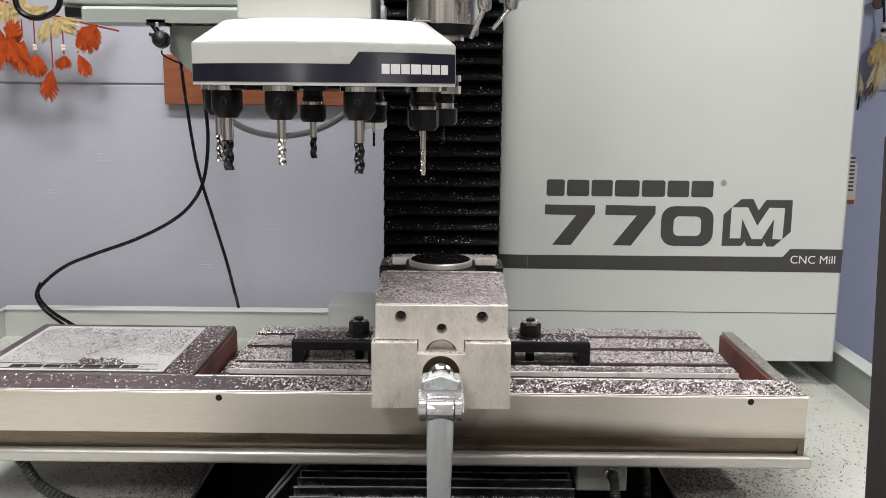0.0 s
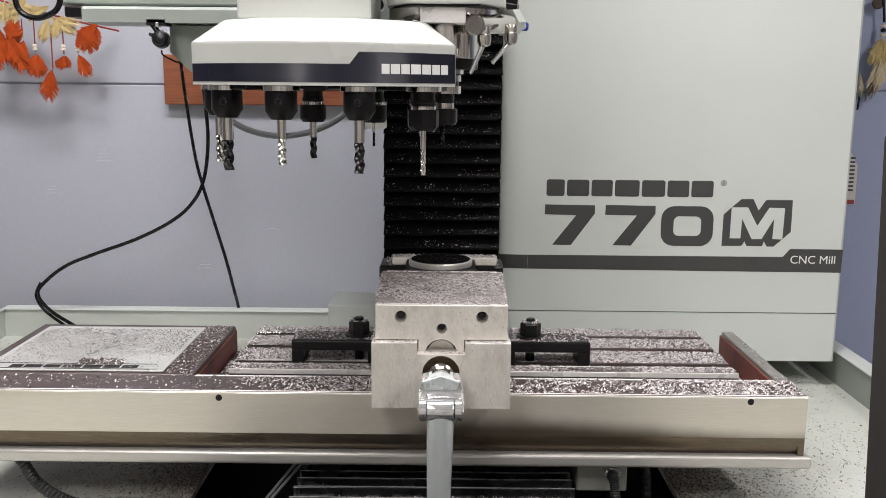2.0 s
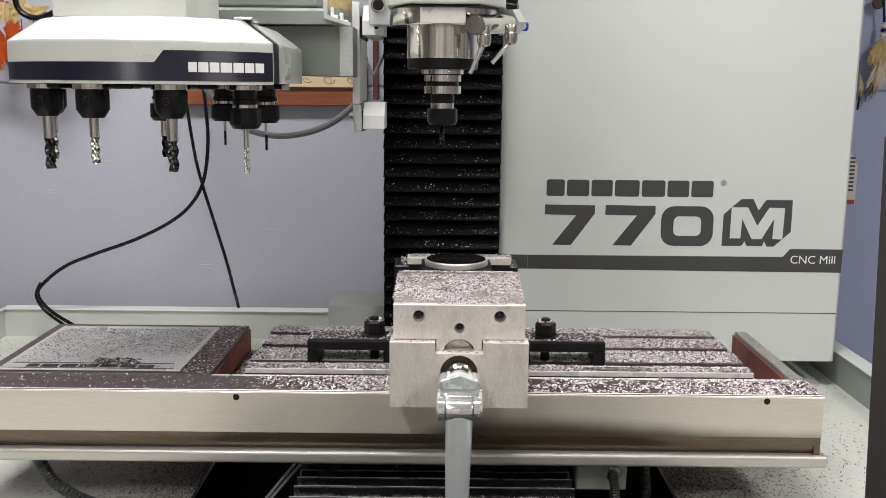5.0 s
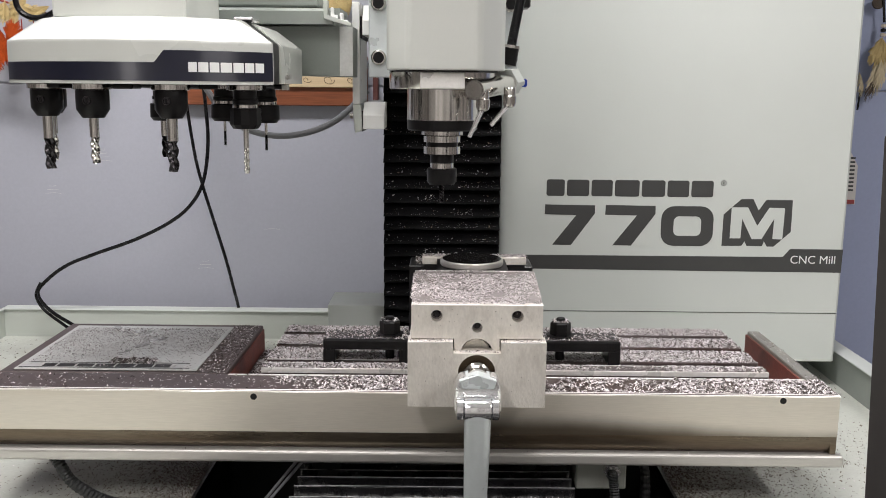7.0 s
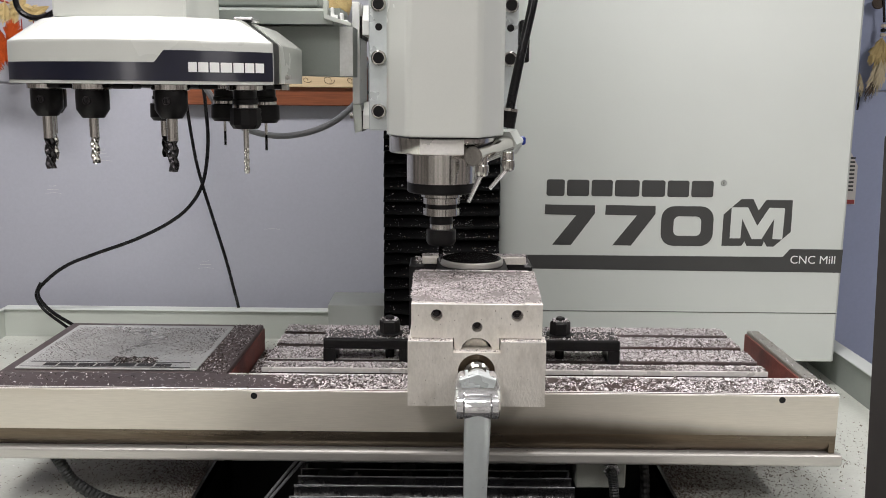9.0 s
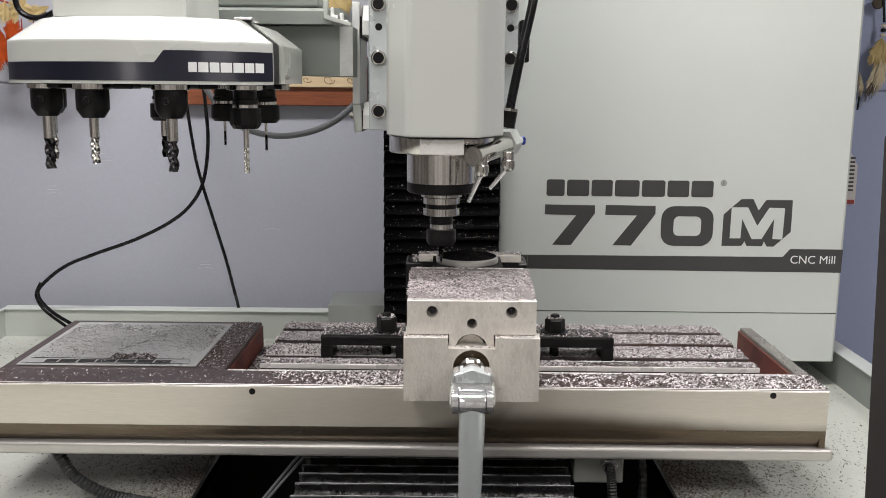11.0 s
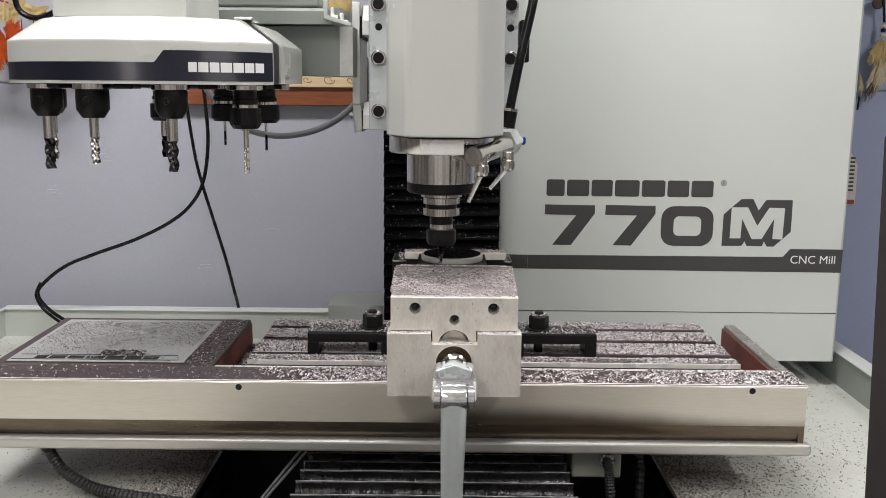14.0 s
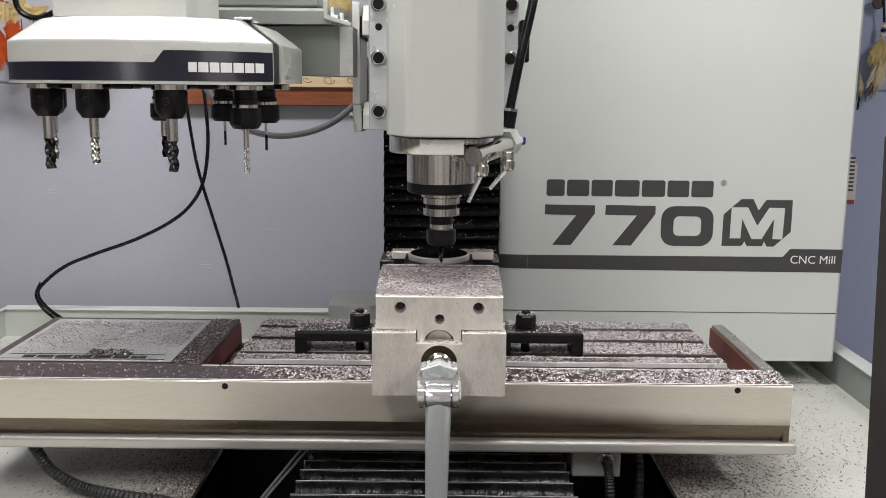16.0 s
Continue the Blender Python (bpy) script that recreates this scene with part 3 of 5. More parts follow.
def feather(root, tip, width, parent, material, seed, tip_material=None, name="feather"):
    """A plume: thin swept barbs in ragged clumps on both sides of a quill, with an optional dark tip."""
    r = random.Random(seed)
    a, b = Vector(root), Vector(tip)
    d = b - a
    side = Vector((d.z, 0, -d.x)).normalized()
    nb = bmesh.new()
    n = 120
    bend = r.uniform(-0.14, 0.14)

    def quill(t):
        return a + d * t + side * bend * d.length * t * t + Vector((0, -0.010 * math.sin(2.6 * t), 0))
    for s in (-1, 1):
        clump, lift = 1.0, 0.0
        for k in range(n):
            if k % r.choice((5, 6, 8)) == 0:
                clump, lift = r.uniform(0.90, 1.05), r.uniform(-0.004, 0.006)
            t0 = k / n
            w = 1.3 * width * clump * (0.30 + 1.0 * t0 ** 0.7) * min(1.0, (1.03 - t0) * 1.9) ** 0.8 * r.uniform(0.9, 1.05)
            sweep = d * (0.10 + 0.14 * r.uniform(0.8, 1.2))
            th = d * (4.2 / n)
            p0 = quill(t0 * 0.9)
            q = p0 + sweep + side * s * w + Vector((0, lift, 0))
            m_ = p0 + sweep * 0.32 + side * s * w * 0.55 + Vector((0, -0.0015 + 0.4 * lift, 0))
            vs = [nb.verts.new(v) for v in (p0, p0 + th, m_ + th, m_, q + th * 0.5, q)]
            dark = 1 if tip_material and t0 + r.uniform(-0.06, 0.06) > 0.70 else 0
            for f_ in (nb.faces.new((vs[0], vs[1], vs[2], vs[3])), nb.faces.new((vs[3], vs[2], vs[4], vs[5]))):
                f_.material_index = dark
    ob = part(name, nb, (material, tip_material) if tip_material else material, parent)
    part("quill", tube([quill(0.02 + 0.86 * k / 8) + Vector((0, -0.0006, 0)) for k in range(9)], 0.0005, 6), material, ob)
    return ob


gar = thing("feather_garland", (-0.88, 0.79, 1.33), "orange and straw feather garland with cream beads on the wall", "wall hanging")
GX, GZ, GS, GY = -0.9450, 1.5210, 0.001130, 0.722
sd = 0
for (rx, rz), (tx, tz), w, mt in (
        ((2, 62), (-6, 118), 15, "o"), ((150, 46), (160, 80), 15, "o"), ((22, 85), (40, 40), 15, "o"), ((20, 55), (48, 122), 16, "o"), ((0, 45), (12, 105), 15, "o"),
        ((46, 68), (36, 115), 15, "o"), ((68, 92), (62, 128), 16, "o"), ((68, 92), (78, 132), 13, "o"),
        ((95, 118), (88, 170), 14, "o"), ((116, 94), (108, 117), 9, "o"), ((116, 94), (124, 116), 8, "o"), ((141, 92), (160, 128), 11, "o"),
        ((168, 40), (158, 86), 17, "o"), ((178, 38), (150, 72), 14, "o"), ((172, 40), (176, 80), 10, "o"),
        ((95, 10), (60, 30), 10, "t"), ((60, -8), (30, 22), 10, "t"), ((120, 25), (100, 62), 9, "t"), ((20, 0), (22, 40), 9, "t"), ((12, 5), (-4, 35), 11, "t"), ((40, 5), (30, 42), 8, "t"), ((92, 30), (84, 70), 9, "t"), ((95, 28), (142, 52), 9, "t"), ((110, 32), (148, 38), 8, "t"), ((60, 12), (76, 20), 9, "t"), ((30, 12), (70, 18), 9, "t")):
    sd += 1
    X = lambda px: GX + px * GS
    Z = lambda py: GZ - py * GS
    yy = GY - 0.002 * (sd % 5)
    feather((X(rx), yy, Z(rz)), (X(tx), yy, Z(tz)), w * GS, gar, M_ORANGE if mt == "o" else M_TAN, sd)
for bx, z0, z1, zb in ((24, 20, 45, 45), (45, 32, 62, 60), (66, 35, 88, 82), (116, 30, 92, 82), (141, 58, 90, 84), (95, 50, 118, 0)):
    x = GX + bx * GS
    part("cord", rod((x, GY - 0.004, GZ - z0 * GS), (x, GY - 0.004, GZ - z1 * GS), 0.0013, seg=6), M_CORD, gar)
    if zb:
        for q in (0, 5.5):
            z = GZ - (zb + q - 4) * GS
            part("bead", lathe([(0.0015, z + 0.0032), (0.0045, z + 0.0015), (0.0045, z - 0.0015), (0.0015, z - 0.0032)], Matrix.Translation((x, GY - 0.006, 0)), 12), M_BEAD, gar, smooth=True)
part("cord", tube(smooth_path([(-1.05, 0.775, 1.56), (-0.95, GY, 1.525), (-0.86, GY, 1.500), (-0.78, GY, 1.480), (-0.722, 0.775, 1.466)]), 0.002, 6), M_CORD, gar)

for k_, (ra, ta) in enumerate((((-0.2991, 0.7700, 1.5443), (-0.2710, 0.7700, 1.5069)), ((-0.2700, 0.7650, 1.5463), (-0.2567, 0.7650, 1.5044)), ((-0.2454, 0.7700, 1.5448), (-0.2664, 0.7700, 1.5091)))):
    feather(ra, ta, 0.013, gar, M_TAN, 130 + k_)

hang = thing("feather_pendant", (0.835, 0.79, 1.35), "brown-tipped straw feather pendant with beads on the wall", "wall hanging")
feather((0.8392, 0.7750, 1.4478), (0.8208, 0.7750, 1.3473), 0.0125, hang, M_PALEF, 77, M_BROWNF)
feather((0.8396, 0.7710, 1.4476), (0.8328, 0.7710, 1.3612), 0.0100, hang, M_PALEF, 78)
feather((0.8345, 0.7690, 1.4677), (0.8117, 0.7690, 1.4157), 0.0130, hang, M_TAN, 79)
feather((0.8386, 0.7720, 1.4634), (0.8339, 0.7720, 1.4159), 0.0120, hang, M_TAN, 81)
feather((0.7964, 0.7750, 1.3975), (0.7983, 0.7750, 1.3517), 0.0050, hang, M_PALEF, 80)
part("disc", lathe([(0.004, 0.004), (0.0115, 0.003), (0.0120, 0), (0.0115, -0.003), (0.004, -0.004)], Matrix.Translation((0.8217, 0.7750, 1.5349)) @ pose(0, 0, 0, 80), 24), M_BROWNF, hang, "dark round disc", smooth=True)
for q in (0, 1, 2):
    c = Vector((0.8352, 0.7700, 1.4901)) + Vector((0, 0, -0.009 * q))
    part("bead", lathe([(0.002, 0.004), (0.0055, 0.002), (0.0055, -0.002), (0.002, -0.004)], Matrix.Translation(c), 12), M_BEAD if q != 1 else M_RUBBER, hang, smooth=True)
part("cord", rod((0.8239, 0.7700, 1.5851), (0.8357, 0.7700, 1.4968), 0.0025, seg=8), M_RUBBER, hang)
part("cord", rod((0.8002, 0.7720, 1.3552), (0.7975, 0.7720, 1.3206), 0.002, seg=8), M_RUBBER, hang)
note = thing("wall_notice", (0.81, 0.79, 1.12), "pale paper notice with dark lines and red foot", "notice")
A, B = Vector((0.7835, 0.7950, 1.2339)), Vector((0.8190, 0.7950, 1.1215))
part("sheet", prism([(A.x, A.z), (A.x + 0.018, A.z), (B.x, A.z - 0.03), (B.x + 0.001, B.z), (A.x, B.z)], "y", 0.794, 0.7965), M_PAPER, note)
for q in range(9):
    z = A.z - 0.014 - q * 0.0085
    part("print_bar", box((A.x + 0.004, 0.7934, z - 0.002), (B.x - 0.006, 0.7939, z + 0.002)), M_DECAL, note)
part("red_band", box((A.x + 0.002, 0.7934, B.z + 0.001), (B.x - 0.001, 0.7939, B.z + 0.010)), M_REDINK, note)

# ---- dark door frame close to the camera ----
post = thing("door_frame", (0.30, -0.6, 0.0), "dark brown-grey enclosure door frame close by", "door frame")
P = [(0.2213, -0.5600, 1.3366), (0.2311, -0.5600, 1.0944)]
part("post", prism([(P[0][0], P[0][2]), (P[1][0], P[1][2]), (P[1][0] - 0.03, 0.0), (P[1][0] + 0.10, 0.0), (P[0][0] + 0.08, P[0][2] + 0.02)], "y", -0.60, -0.56, 0.002, segments=2), M_DARKPOST, post)

# ---- work table ----
FY, TB = -0.088, 0.210
table = thing("work_table", (-0.055, 0.06, 0.9095), "machined steel mill table with T-slots covered in chips", "machine table")
part("casting", box((-0.655, FY + 0.008, 0.915), (0.386, TB - 0.004, 0.962)), M_CAST, table)
cove = [(FY + 0.009 * (1 - math.cos(a)), 0.9475 - 0.0221 * math.sin(a)) for a in [math.pi / 2 * k / 18 for k in range(19)]]
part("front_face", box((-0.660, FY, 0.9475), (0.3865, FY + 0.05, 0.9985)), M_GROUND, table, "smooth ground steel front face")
part("front_cove", prism(cove + [(FY + 0.05, 0.9254), (FY + 0.05, 0.9475)], "x", -0.6595, 0.3862), M_COVE, table, "dark brown hollow under the front face", smooth=True)
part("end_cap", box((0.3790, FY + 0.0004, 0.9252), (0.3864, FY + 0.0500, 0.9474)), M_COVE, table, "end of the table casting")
part("front_rim", box((-0.660, FY + 0.001, 0.9987), (0.3860, -0.0275, 1.0), 0.0006), M_CAST, table, "stained top of the front rim")
# near-white strip paints the light on the bevelled front edge
part("bright_edge", prism([(FY - 0.0002, 0.9975), (FY + 0.0022, 1.0004), (FY + 0.0035, 1.0004), (FY + 0.0035, 0.9975)], "x", -0.660, 0.3865), M_EDGE, table, "front edge with its bevel highlight painted on")
part("inner_edge", box((-0.366, -0.0312, 0.9988), (0.3670, -0.0270, 1.0006), 0.0004), M_EDGE, table, "bright inner edge of the rim")
part("front_rail", box((-0.664, FY - 0.006, 0.9095), (0.3955, FY + 0.010, 0.9250), 0.004, segments=3), M_RAILST, table, "narrow steel rail below the front face")
for a, b in ((-0.0020, 0.0235), (0.0395, 0.0925), (0.1085, 0.1555), (0.1715, 0.2100)):
    part("t_slot_bar", box((-0.330, a, 0.9625), (0.330, b, 1.0), 0.0012), M_CAST, table)
# near-white colour carries the light on the front of the bed
part("slot_edge", box((-0.330, -0.0024, 0.9940), (0.330, -0.0002, 1.0007), 0.0004), M_EDGE, table, "bright front edge of the slotted bed")
for y0 in (0.0392,):
    part("slot_edge", box((-0.330, y0, 0.9988), (-0.090, y0 + 0.0014, 1.0006), 0.0004), M_EDGE, table)
for y0 in (0.1082, 0.1712):
    part("slot_edge", box((-0.330, y0, 0.9988), (-0.130, y0 + 0.0012, 1.0006), 0.0004), M_STEEL, table)
part("slot_edge", box((-0.330, 0.0215, 0.9988), (0.330, 0.0238, 1.0005), 0.0004), M_EDGE, table)
part("end_wall", box((0.3690, -0.0270, 0.915), (0.3865, TB - 0.006, 1.0), 0.0012), M_ENDTOP, table, "scraped end wall of the table")
part("red_lining", box((0.3660, -0.0265, 0.9622), (0.3688, TB - 0.007, 0.9950)), M_RED, table, "dirty red painted trough side")
part("end_pad", box((-0.660, -0.0270, 0.9625), (-0.3690, TB, 1.0), 0.0012), M_CAST, table, "wide flat end of the table")
part("red_lining", box((-0.3685, -0.0265, 0.9622), (-0.3672, TB - 0.001, 0.9945)), M_RED, table)
part("cover_plate", box((-0.6440, -0.0190, 1.0002), (-0.4095, 0.192, 1.0022), 0.0007), M_PLATE, table, "shiny pale metal cover plate")
for z, (xa, xb), h in ((0.008, (-0.635, -0.425), 0.002), (-0.013, (-0.640, -0.420), 0.0016)):
    part("plate_line", box((xa, z - h / 2, 1.0023), (xb, z + h / 2, 1.0026)), M_BLACKOX, table)
x = -0.612
for w in (0.016, 0.022, 0.021, 0.024, 0.023, 0.021, 0.020):
    part("plate_mark", box((x, -0.0095, 1.0023), (x + w, 0.0025, 1.0026)), M_BLACKOX, table)
    x += w + 0.003
for hx, hz in ((-0.3220, 0.9930), (0.3178, 0.9942)):
    part("screw_hole", rod((hx, FY - 0.0003, hz - 0.0012), (hx, FY + 0.01, hz - 0.0012), 0.0040), M_BLACKOX, table, "dark screw hole")

# ---- vise ----
VX, VF = -0.0548, -0.140
vise = thing("machine_vise", (VX, -0.01, 1.0), "ground steel machine vise bolted on the mill table", "vise")
half = 0.0790
cz, cr = 1.0440, 0.0215
part("bed", slab_with_holes(VX - half, 1.0003, VX + half, 1.0640, VF, VF + 0.024, [(VX, cz - 0.003, cr)], seg=36), M_VISE, vise)
part("bed_shoulder", box((VX - half, VF, 1.0640), (VX - 0.0275, VF + 0.024, 1.0770)), M_VISE, vise)
part("bed_shoulder", box((VX + 0.0275, VF, 1.0640), (VX + half, VF + 0.024, 1.0770)), M_VISE, vise)
part("shoulder_edge", box((VX - half, VF - 0.0003, 1.0762), (VX - 0.0275, VF + 0.001, 1.0774)), M_EDGE, vise)
part("shoulder_edge", box((VX + 0.0275, VF - 0.0003, 1.0762), (VX + half, VF + 0.001, 1.0774)), M_EDGE, vise)
rv = random.Random(31)
for k in range(80):
    # pits and small nicks in the ground faces
    on_jaw = k % 3 == 0
    px_ = VX + rv.uniform(-0.072, 0.072)
    pz_ = rv.uniform(1.088, 1.115) if on_jaw else rv.uniform(1.003, 1.073)
    py_ = -0.128 if on_jaw else VF
    if not on_jaw and abs(px_ - VX) < 0.031:
        continue
    rr_ = rv.uniform(0.00015, 0.00048)
    part("pit", lathe([(rr_, 0), (rr_ * 0.8, 0.0002)], Matrix.Translation((px_, py_ - 0.00005, pz_)) @ pose(0, 0, 0, 90) @ Matrix.Diagonal((1, rv.uniform(0.5, 2.2), 1, 1)), 7), M_CHIPB, vise)
part("bed_rail", box((VX - half + 0.001, VF + 0.0242, 1.0003), (VX - 0.030, 0.150, 1.0765), 0.001), M_VISE, vise)
part("bed_rail", box((VX + 0.030, VF + 0.0242, 1.0003), (VX + half - 0.001, 0.150, 1.0765), 0.001), M_VISE, vise)
part("bore", rod((VX, VF + 0.0090, cz - 0.003), (VX, VF + 0.0236, cz - 0.003), 0.0212, seg=32), M_GROOVE, vise, "dark oily bore")
# movable jaw with a tongue and an arched cut
JF, JB = -0.128, -0.003
arch = [(VX + 0.019 * math.cos(a), 1.0600 + 0.0185 * math.sin(a)) for a in [math.pi * k / 10 for k in range(11)]]
jaw = [(VX - 0.0753, 1.0782), (VX - 0.0262, 1.0782), (VX - 0.0262, 1.0605), (VX - 0.0190, 1.0605)] + arch[::-1][1:-1] + [(VX + 0.0190, 1.0605), (VX + 0.0262, 1.0605), (VX + 0.0262, 1.0782), (VX + 0.0753, 1.0782)]
bm = prism(jaw[:1] + jaw[1:] + [(VX + 0.0753, 1.0850), (VX - 0.0753, 1.0850)], "y", JF, JF + 0.02)
part("jaw_tongue", bm, M_VISE, vise)
nb = slab_with_holes(VX - 0.0753, 1.0850, VX + 0.0753, 1.1180, JF, JF + 0.012, [(-0.1012, 1.1049, 0.0068), (-0.0085, 1.1049, 0.0068), (-0.0545, 1.0912, 0.0060)], seg=24)
part("jaw_front", nb, M_VISE, vise)
for hx, hz, hr in ((-0.1012, 1.1049, 0.0066), (-0.0085, 1.1049, 0.0066), (-0.0545, 1.0912, 0.0058)):
    part("bolt_socket", lathe([(hr, 0), (hr * 0.75, 0.002), (hr * 0.55, 0.0022), (hr * 0.5, 0.006)], Matrix.Translation((hx, JF + 0.014, hz)) @ pose(0, 0, 0, 90), 20), M_CARBIDE, vise, "dark recessed bolt", smooth=True)
part("movable_jaw", prism([(JF + 0.0121, 1.0850), (JB, 1.0785), (JB, 1.1320), (JB - 0.006, 1.1320), (JB - 0.012, 1.1290), (JF + 0.0121, 1.1178)], "x", VX - 0.0753, VX + 0.0753), M_JAWTOP, vise, "dull jaw top under the chips")
part("jaw_edge", box((VX - 0.0755, JF - 0.0003, 1.1171), (VX + 0.0755, JF + 0.0015, 1.1184), 0.0003), M_EDGE, vise)
part("jaw_edge", box((VX - 0.0700, JB - 0.0055, 1.1318), (VX + 0.0690, JB - 0.0015, 1.1328), 0.0003), M_EDGE, vise)
part("fixed_jaw", box((VX - 0.0868, 0.094, 1.0003), (VX + 0.0838, 0.155, 1.1190), 0.002), M_BLACKIRON, vise, "black oily fixed jaw")
# added black filler; its colour gives the shade in the gap under the plate
part("jaw_gap_filler", box((VX - 0.066, 0.0865, 1.1000), (VX + 0.071, 0.0938, 1.1222)), M_BLACKIRON, vise)
part("jaw_plate", box((VX - 0.0685, 0.0845, 1.1223), (VX + 0.0737, 0.0985, 1.1335), 0.002, segments=3), M_VISE, vise, "bright rounded jaw plate")
# screw and handle
# added black box puts the dark of the gap beside the tongue into colour
part("guideway", box((VX - 0.0285, -0.1065, 1.0600), (VX + 0.0285, -0.02, 1.0779)), M_BLACKIRON, vise, "black filler in the guideway gap")
part("screw_sleeve", rod((VX, -0.1125, 1.0575), (VX, -0.1062, 1.0575), 0.0160, seg=28), M_VISE, vise, "round steel screw sleeve", smooth=True)
part("screw", lathe([(0.0130, 0), (0.0130, 0.020), (0.0155, 0.022), (0.0155, 0.030), (0.0130, 0.032), (0.0130, 0.046)], Matrix.Translation((VX, VF + 0.02, cz - 0.003)) @ pose(0, 0, 0, 90), 28), M_STEEL, vise, smooth=True)
HY = -0.182
handle = part("handle_hub", prism([(VX - 0.021, 1.052), (VX + 0.021, 1.052), (VX + 0.0255, 1.038), (VX + 0.0265, 1.010), (VX + 0.0165, 1.003), (VX - 0.0165, 1.003), (VX - 0.0265, 1.010), (VX - 0.0255, 1.038)], "y", HY + 0.004, HY + 0.030, 0.004, segments=2), M_CHROME, vise, "chrome handle hub")
bmesh_shift = Matrix.Translation((0.0005, 0, -0.004))
handle.data.transform(bmesh_shift)
part("hub_cap", prism([(VX - 0.021, 1.0455), (VX, 1.0525), (VX + 0.021, 1.0455), (VX + 0.018, 1.036), (VX - 0.018, 1.036)], "y", HY + 0.001, HY + 0.028, 0.001), M_HANDLE, vise)
for s in (-1, 1):
    part("hinge_cheek", lathe([(0.0095, 0), (0.0125, 0.0015), (0.0125, 0.008), (0.010, 0.0095)], Matrix.Translation((VX + s * 0.0145 - (0.0095 if s < 0 else 0), HY - 0.004, 1.0155)) @ pose(0, 0, 0, 0, 90), 24), M_CHROME, vise, smooth=True)
part("hinge_barrel", lathe([(0.0118, 0), (0.0122, 0.001), (0.0122, 0.028), (0.0118, 0.029)], Matrix.Translation((VX - 0.0145, HY - 0.007, 1.0160)) @ pose(0, 0, 0, 0, 90), 28), M_CHROME, vise, smooth=True)
nb = lathe([(0.0148, 1.010), (0.0146, 0.985), (0.0134, 0.930), (0.0116, 0.850), (0.0122, 0.790), (0.0150, 0.775), (0.0150, 0.740), (0.010, 0.735)], None, 28)
for v in nb.verts:
    v.co = Vector((VX + v.co.x + (v.co.z - 1.01) * 0.012, HY - 0.008 + v.co.y * 0.7, v.co.z))
part("handle_bar", nb, M_HANDLE, vise, "silver painted tapered handle", smooth=True)

# ---- work piece ----
RX, RY = -0.0570, 0.0400
work = thing("ring_workpiece", (RX, RY, 1.120), "aluminium ring with a dark oily top held in the vise", "workpiece")
part("ring", lathe([(0.0360, 1.1385), (0.0375, 1.1400), (0.0400, 1.1400), (0.0414, 1.1388), (0.0414, 1.1330), (0.0405, 1.1318), (0.0355, 1.1316)], Matrix.Translation((RX, RY, 0)), 72), M_RAILST, work, smooth=True)
part("inner_disc", lathe([(0.0385, 1.1404), (0.0385, 1.1392)], Matrix.Translation((RX, RY, 0)), 64), M_OILTOP, work, "dark oily top face")
# black colour stands in for the shaded gap below the ring
part("support", box((RX - 0.046, RY - 0.038, 1.078), (RX + 0.046, RY + 0.040, 1.1315)), M_BLACKIRON, work, "support block under the ring, black for the dark gap there")


def clamp(x0, x1, nut_x):
    c = thing("hold_down_clamp", ((x0 + x1) / 2, 0.05, 1.0), "black steel hold-down clamp with a nut on the mill table", "clamp", "clamps beside the vise")
    part("strap", box((x0, 0.022, 1.0185), (x1, 0.070, 1.0330), 0.0026, segments=2), M_BLACKOX, c)
    part("leg", box((x0, 0.023, 1.0003), (x0 + 0.016, 0.069, 1.0194), 0.001), M_BLACKOX, c)
    part("leg", box((x1 - 0.016, 0.023, 1.0003), (x1, 0.069, 1.0194), 0.001), M_BLACKOX, c)
    part("washer", lathe([(0.0185, 1.0332), (0.0185, 1.0355)], Matrix.Translation((nut_x, 0.048, 0)), 28), M_BLACKOX, c)
    part("nut", lathe([(0.0115, 1.0535), (0.0138, 1.0515), (0.0138, 1.0356)], Matrix.Translation((nut_x, 0.048, 0)), 6), M_BLACKOX, c)
    part("stud", lathe([(0.0050, 1.0585), (0.0062, 1.0570), (0.0062, 1.0003)], Matrix.Translation((nut_x, 0.048, 0)), 18), M_BLACKOX, c)
    return c


clamps = [clamp(-0.2525, -0.1360, -0.1655), clamp(0.0260, 0.1412, 0.0640)]

# ---- chips on the moving table ----
rc = np.random.default_rng(11)
TORG = (-0.055, 0.06, 1.0)


def scatter(n, x0, x1, y0, y1, z, smin, smax, keep=lambda x, y: True, zf=None):
    out = []
    while len(out) < n:
        x, y = rc.uniform(x0, x1), rc.uniform(y0, y1)
        if keep(x, y):
            out.append((x, y, z if zf is None else zf(x, y), rc.uniform(smin, smax)))
    return out


def in_slot(y):
    return any(a < y < b for a, b in ((0.0235, 0.0395), (0.0925, 0.1085), (0.1555, 0.1715)))


def bed_keep(x, y):
    if VX - 0.08 < x < VX + 0.08 or in_slot(y):
        return False
    patch = noise.noise((x * 9, y * 16, 0.3)) * 0.7 + (0.32 if x > 0.02 else 0.36) + 0.35 * (y > 0.03)
    return patch > rc.uniform(-0.2, 0.75)


spots = scatter(30000, -0.329, 0.329, -0.001, 0.209, 1.0003, 0.0016, 0.0050, bed_keep)
spots += scatter(5500, -0.329, 0.329, 0.0235, 0.1715, 0.988, 0.0015, 0.004, lambda x, y: in_slot(y))
spots += scatter(900, -0.364, -0.331, -0.02, 0.205, 0.9628, 0.002, 0.006)
spots += scatter(900, 0.331, 0.364, -0.02, 0.205, 0.9628, 0.002, 0.006)
spots += scatter(5500, -0.36, 0.36, -0.0265, -0.003, 0.9630, 0.0015, 0.005)
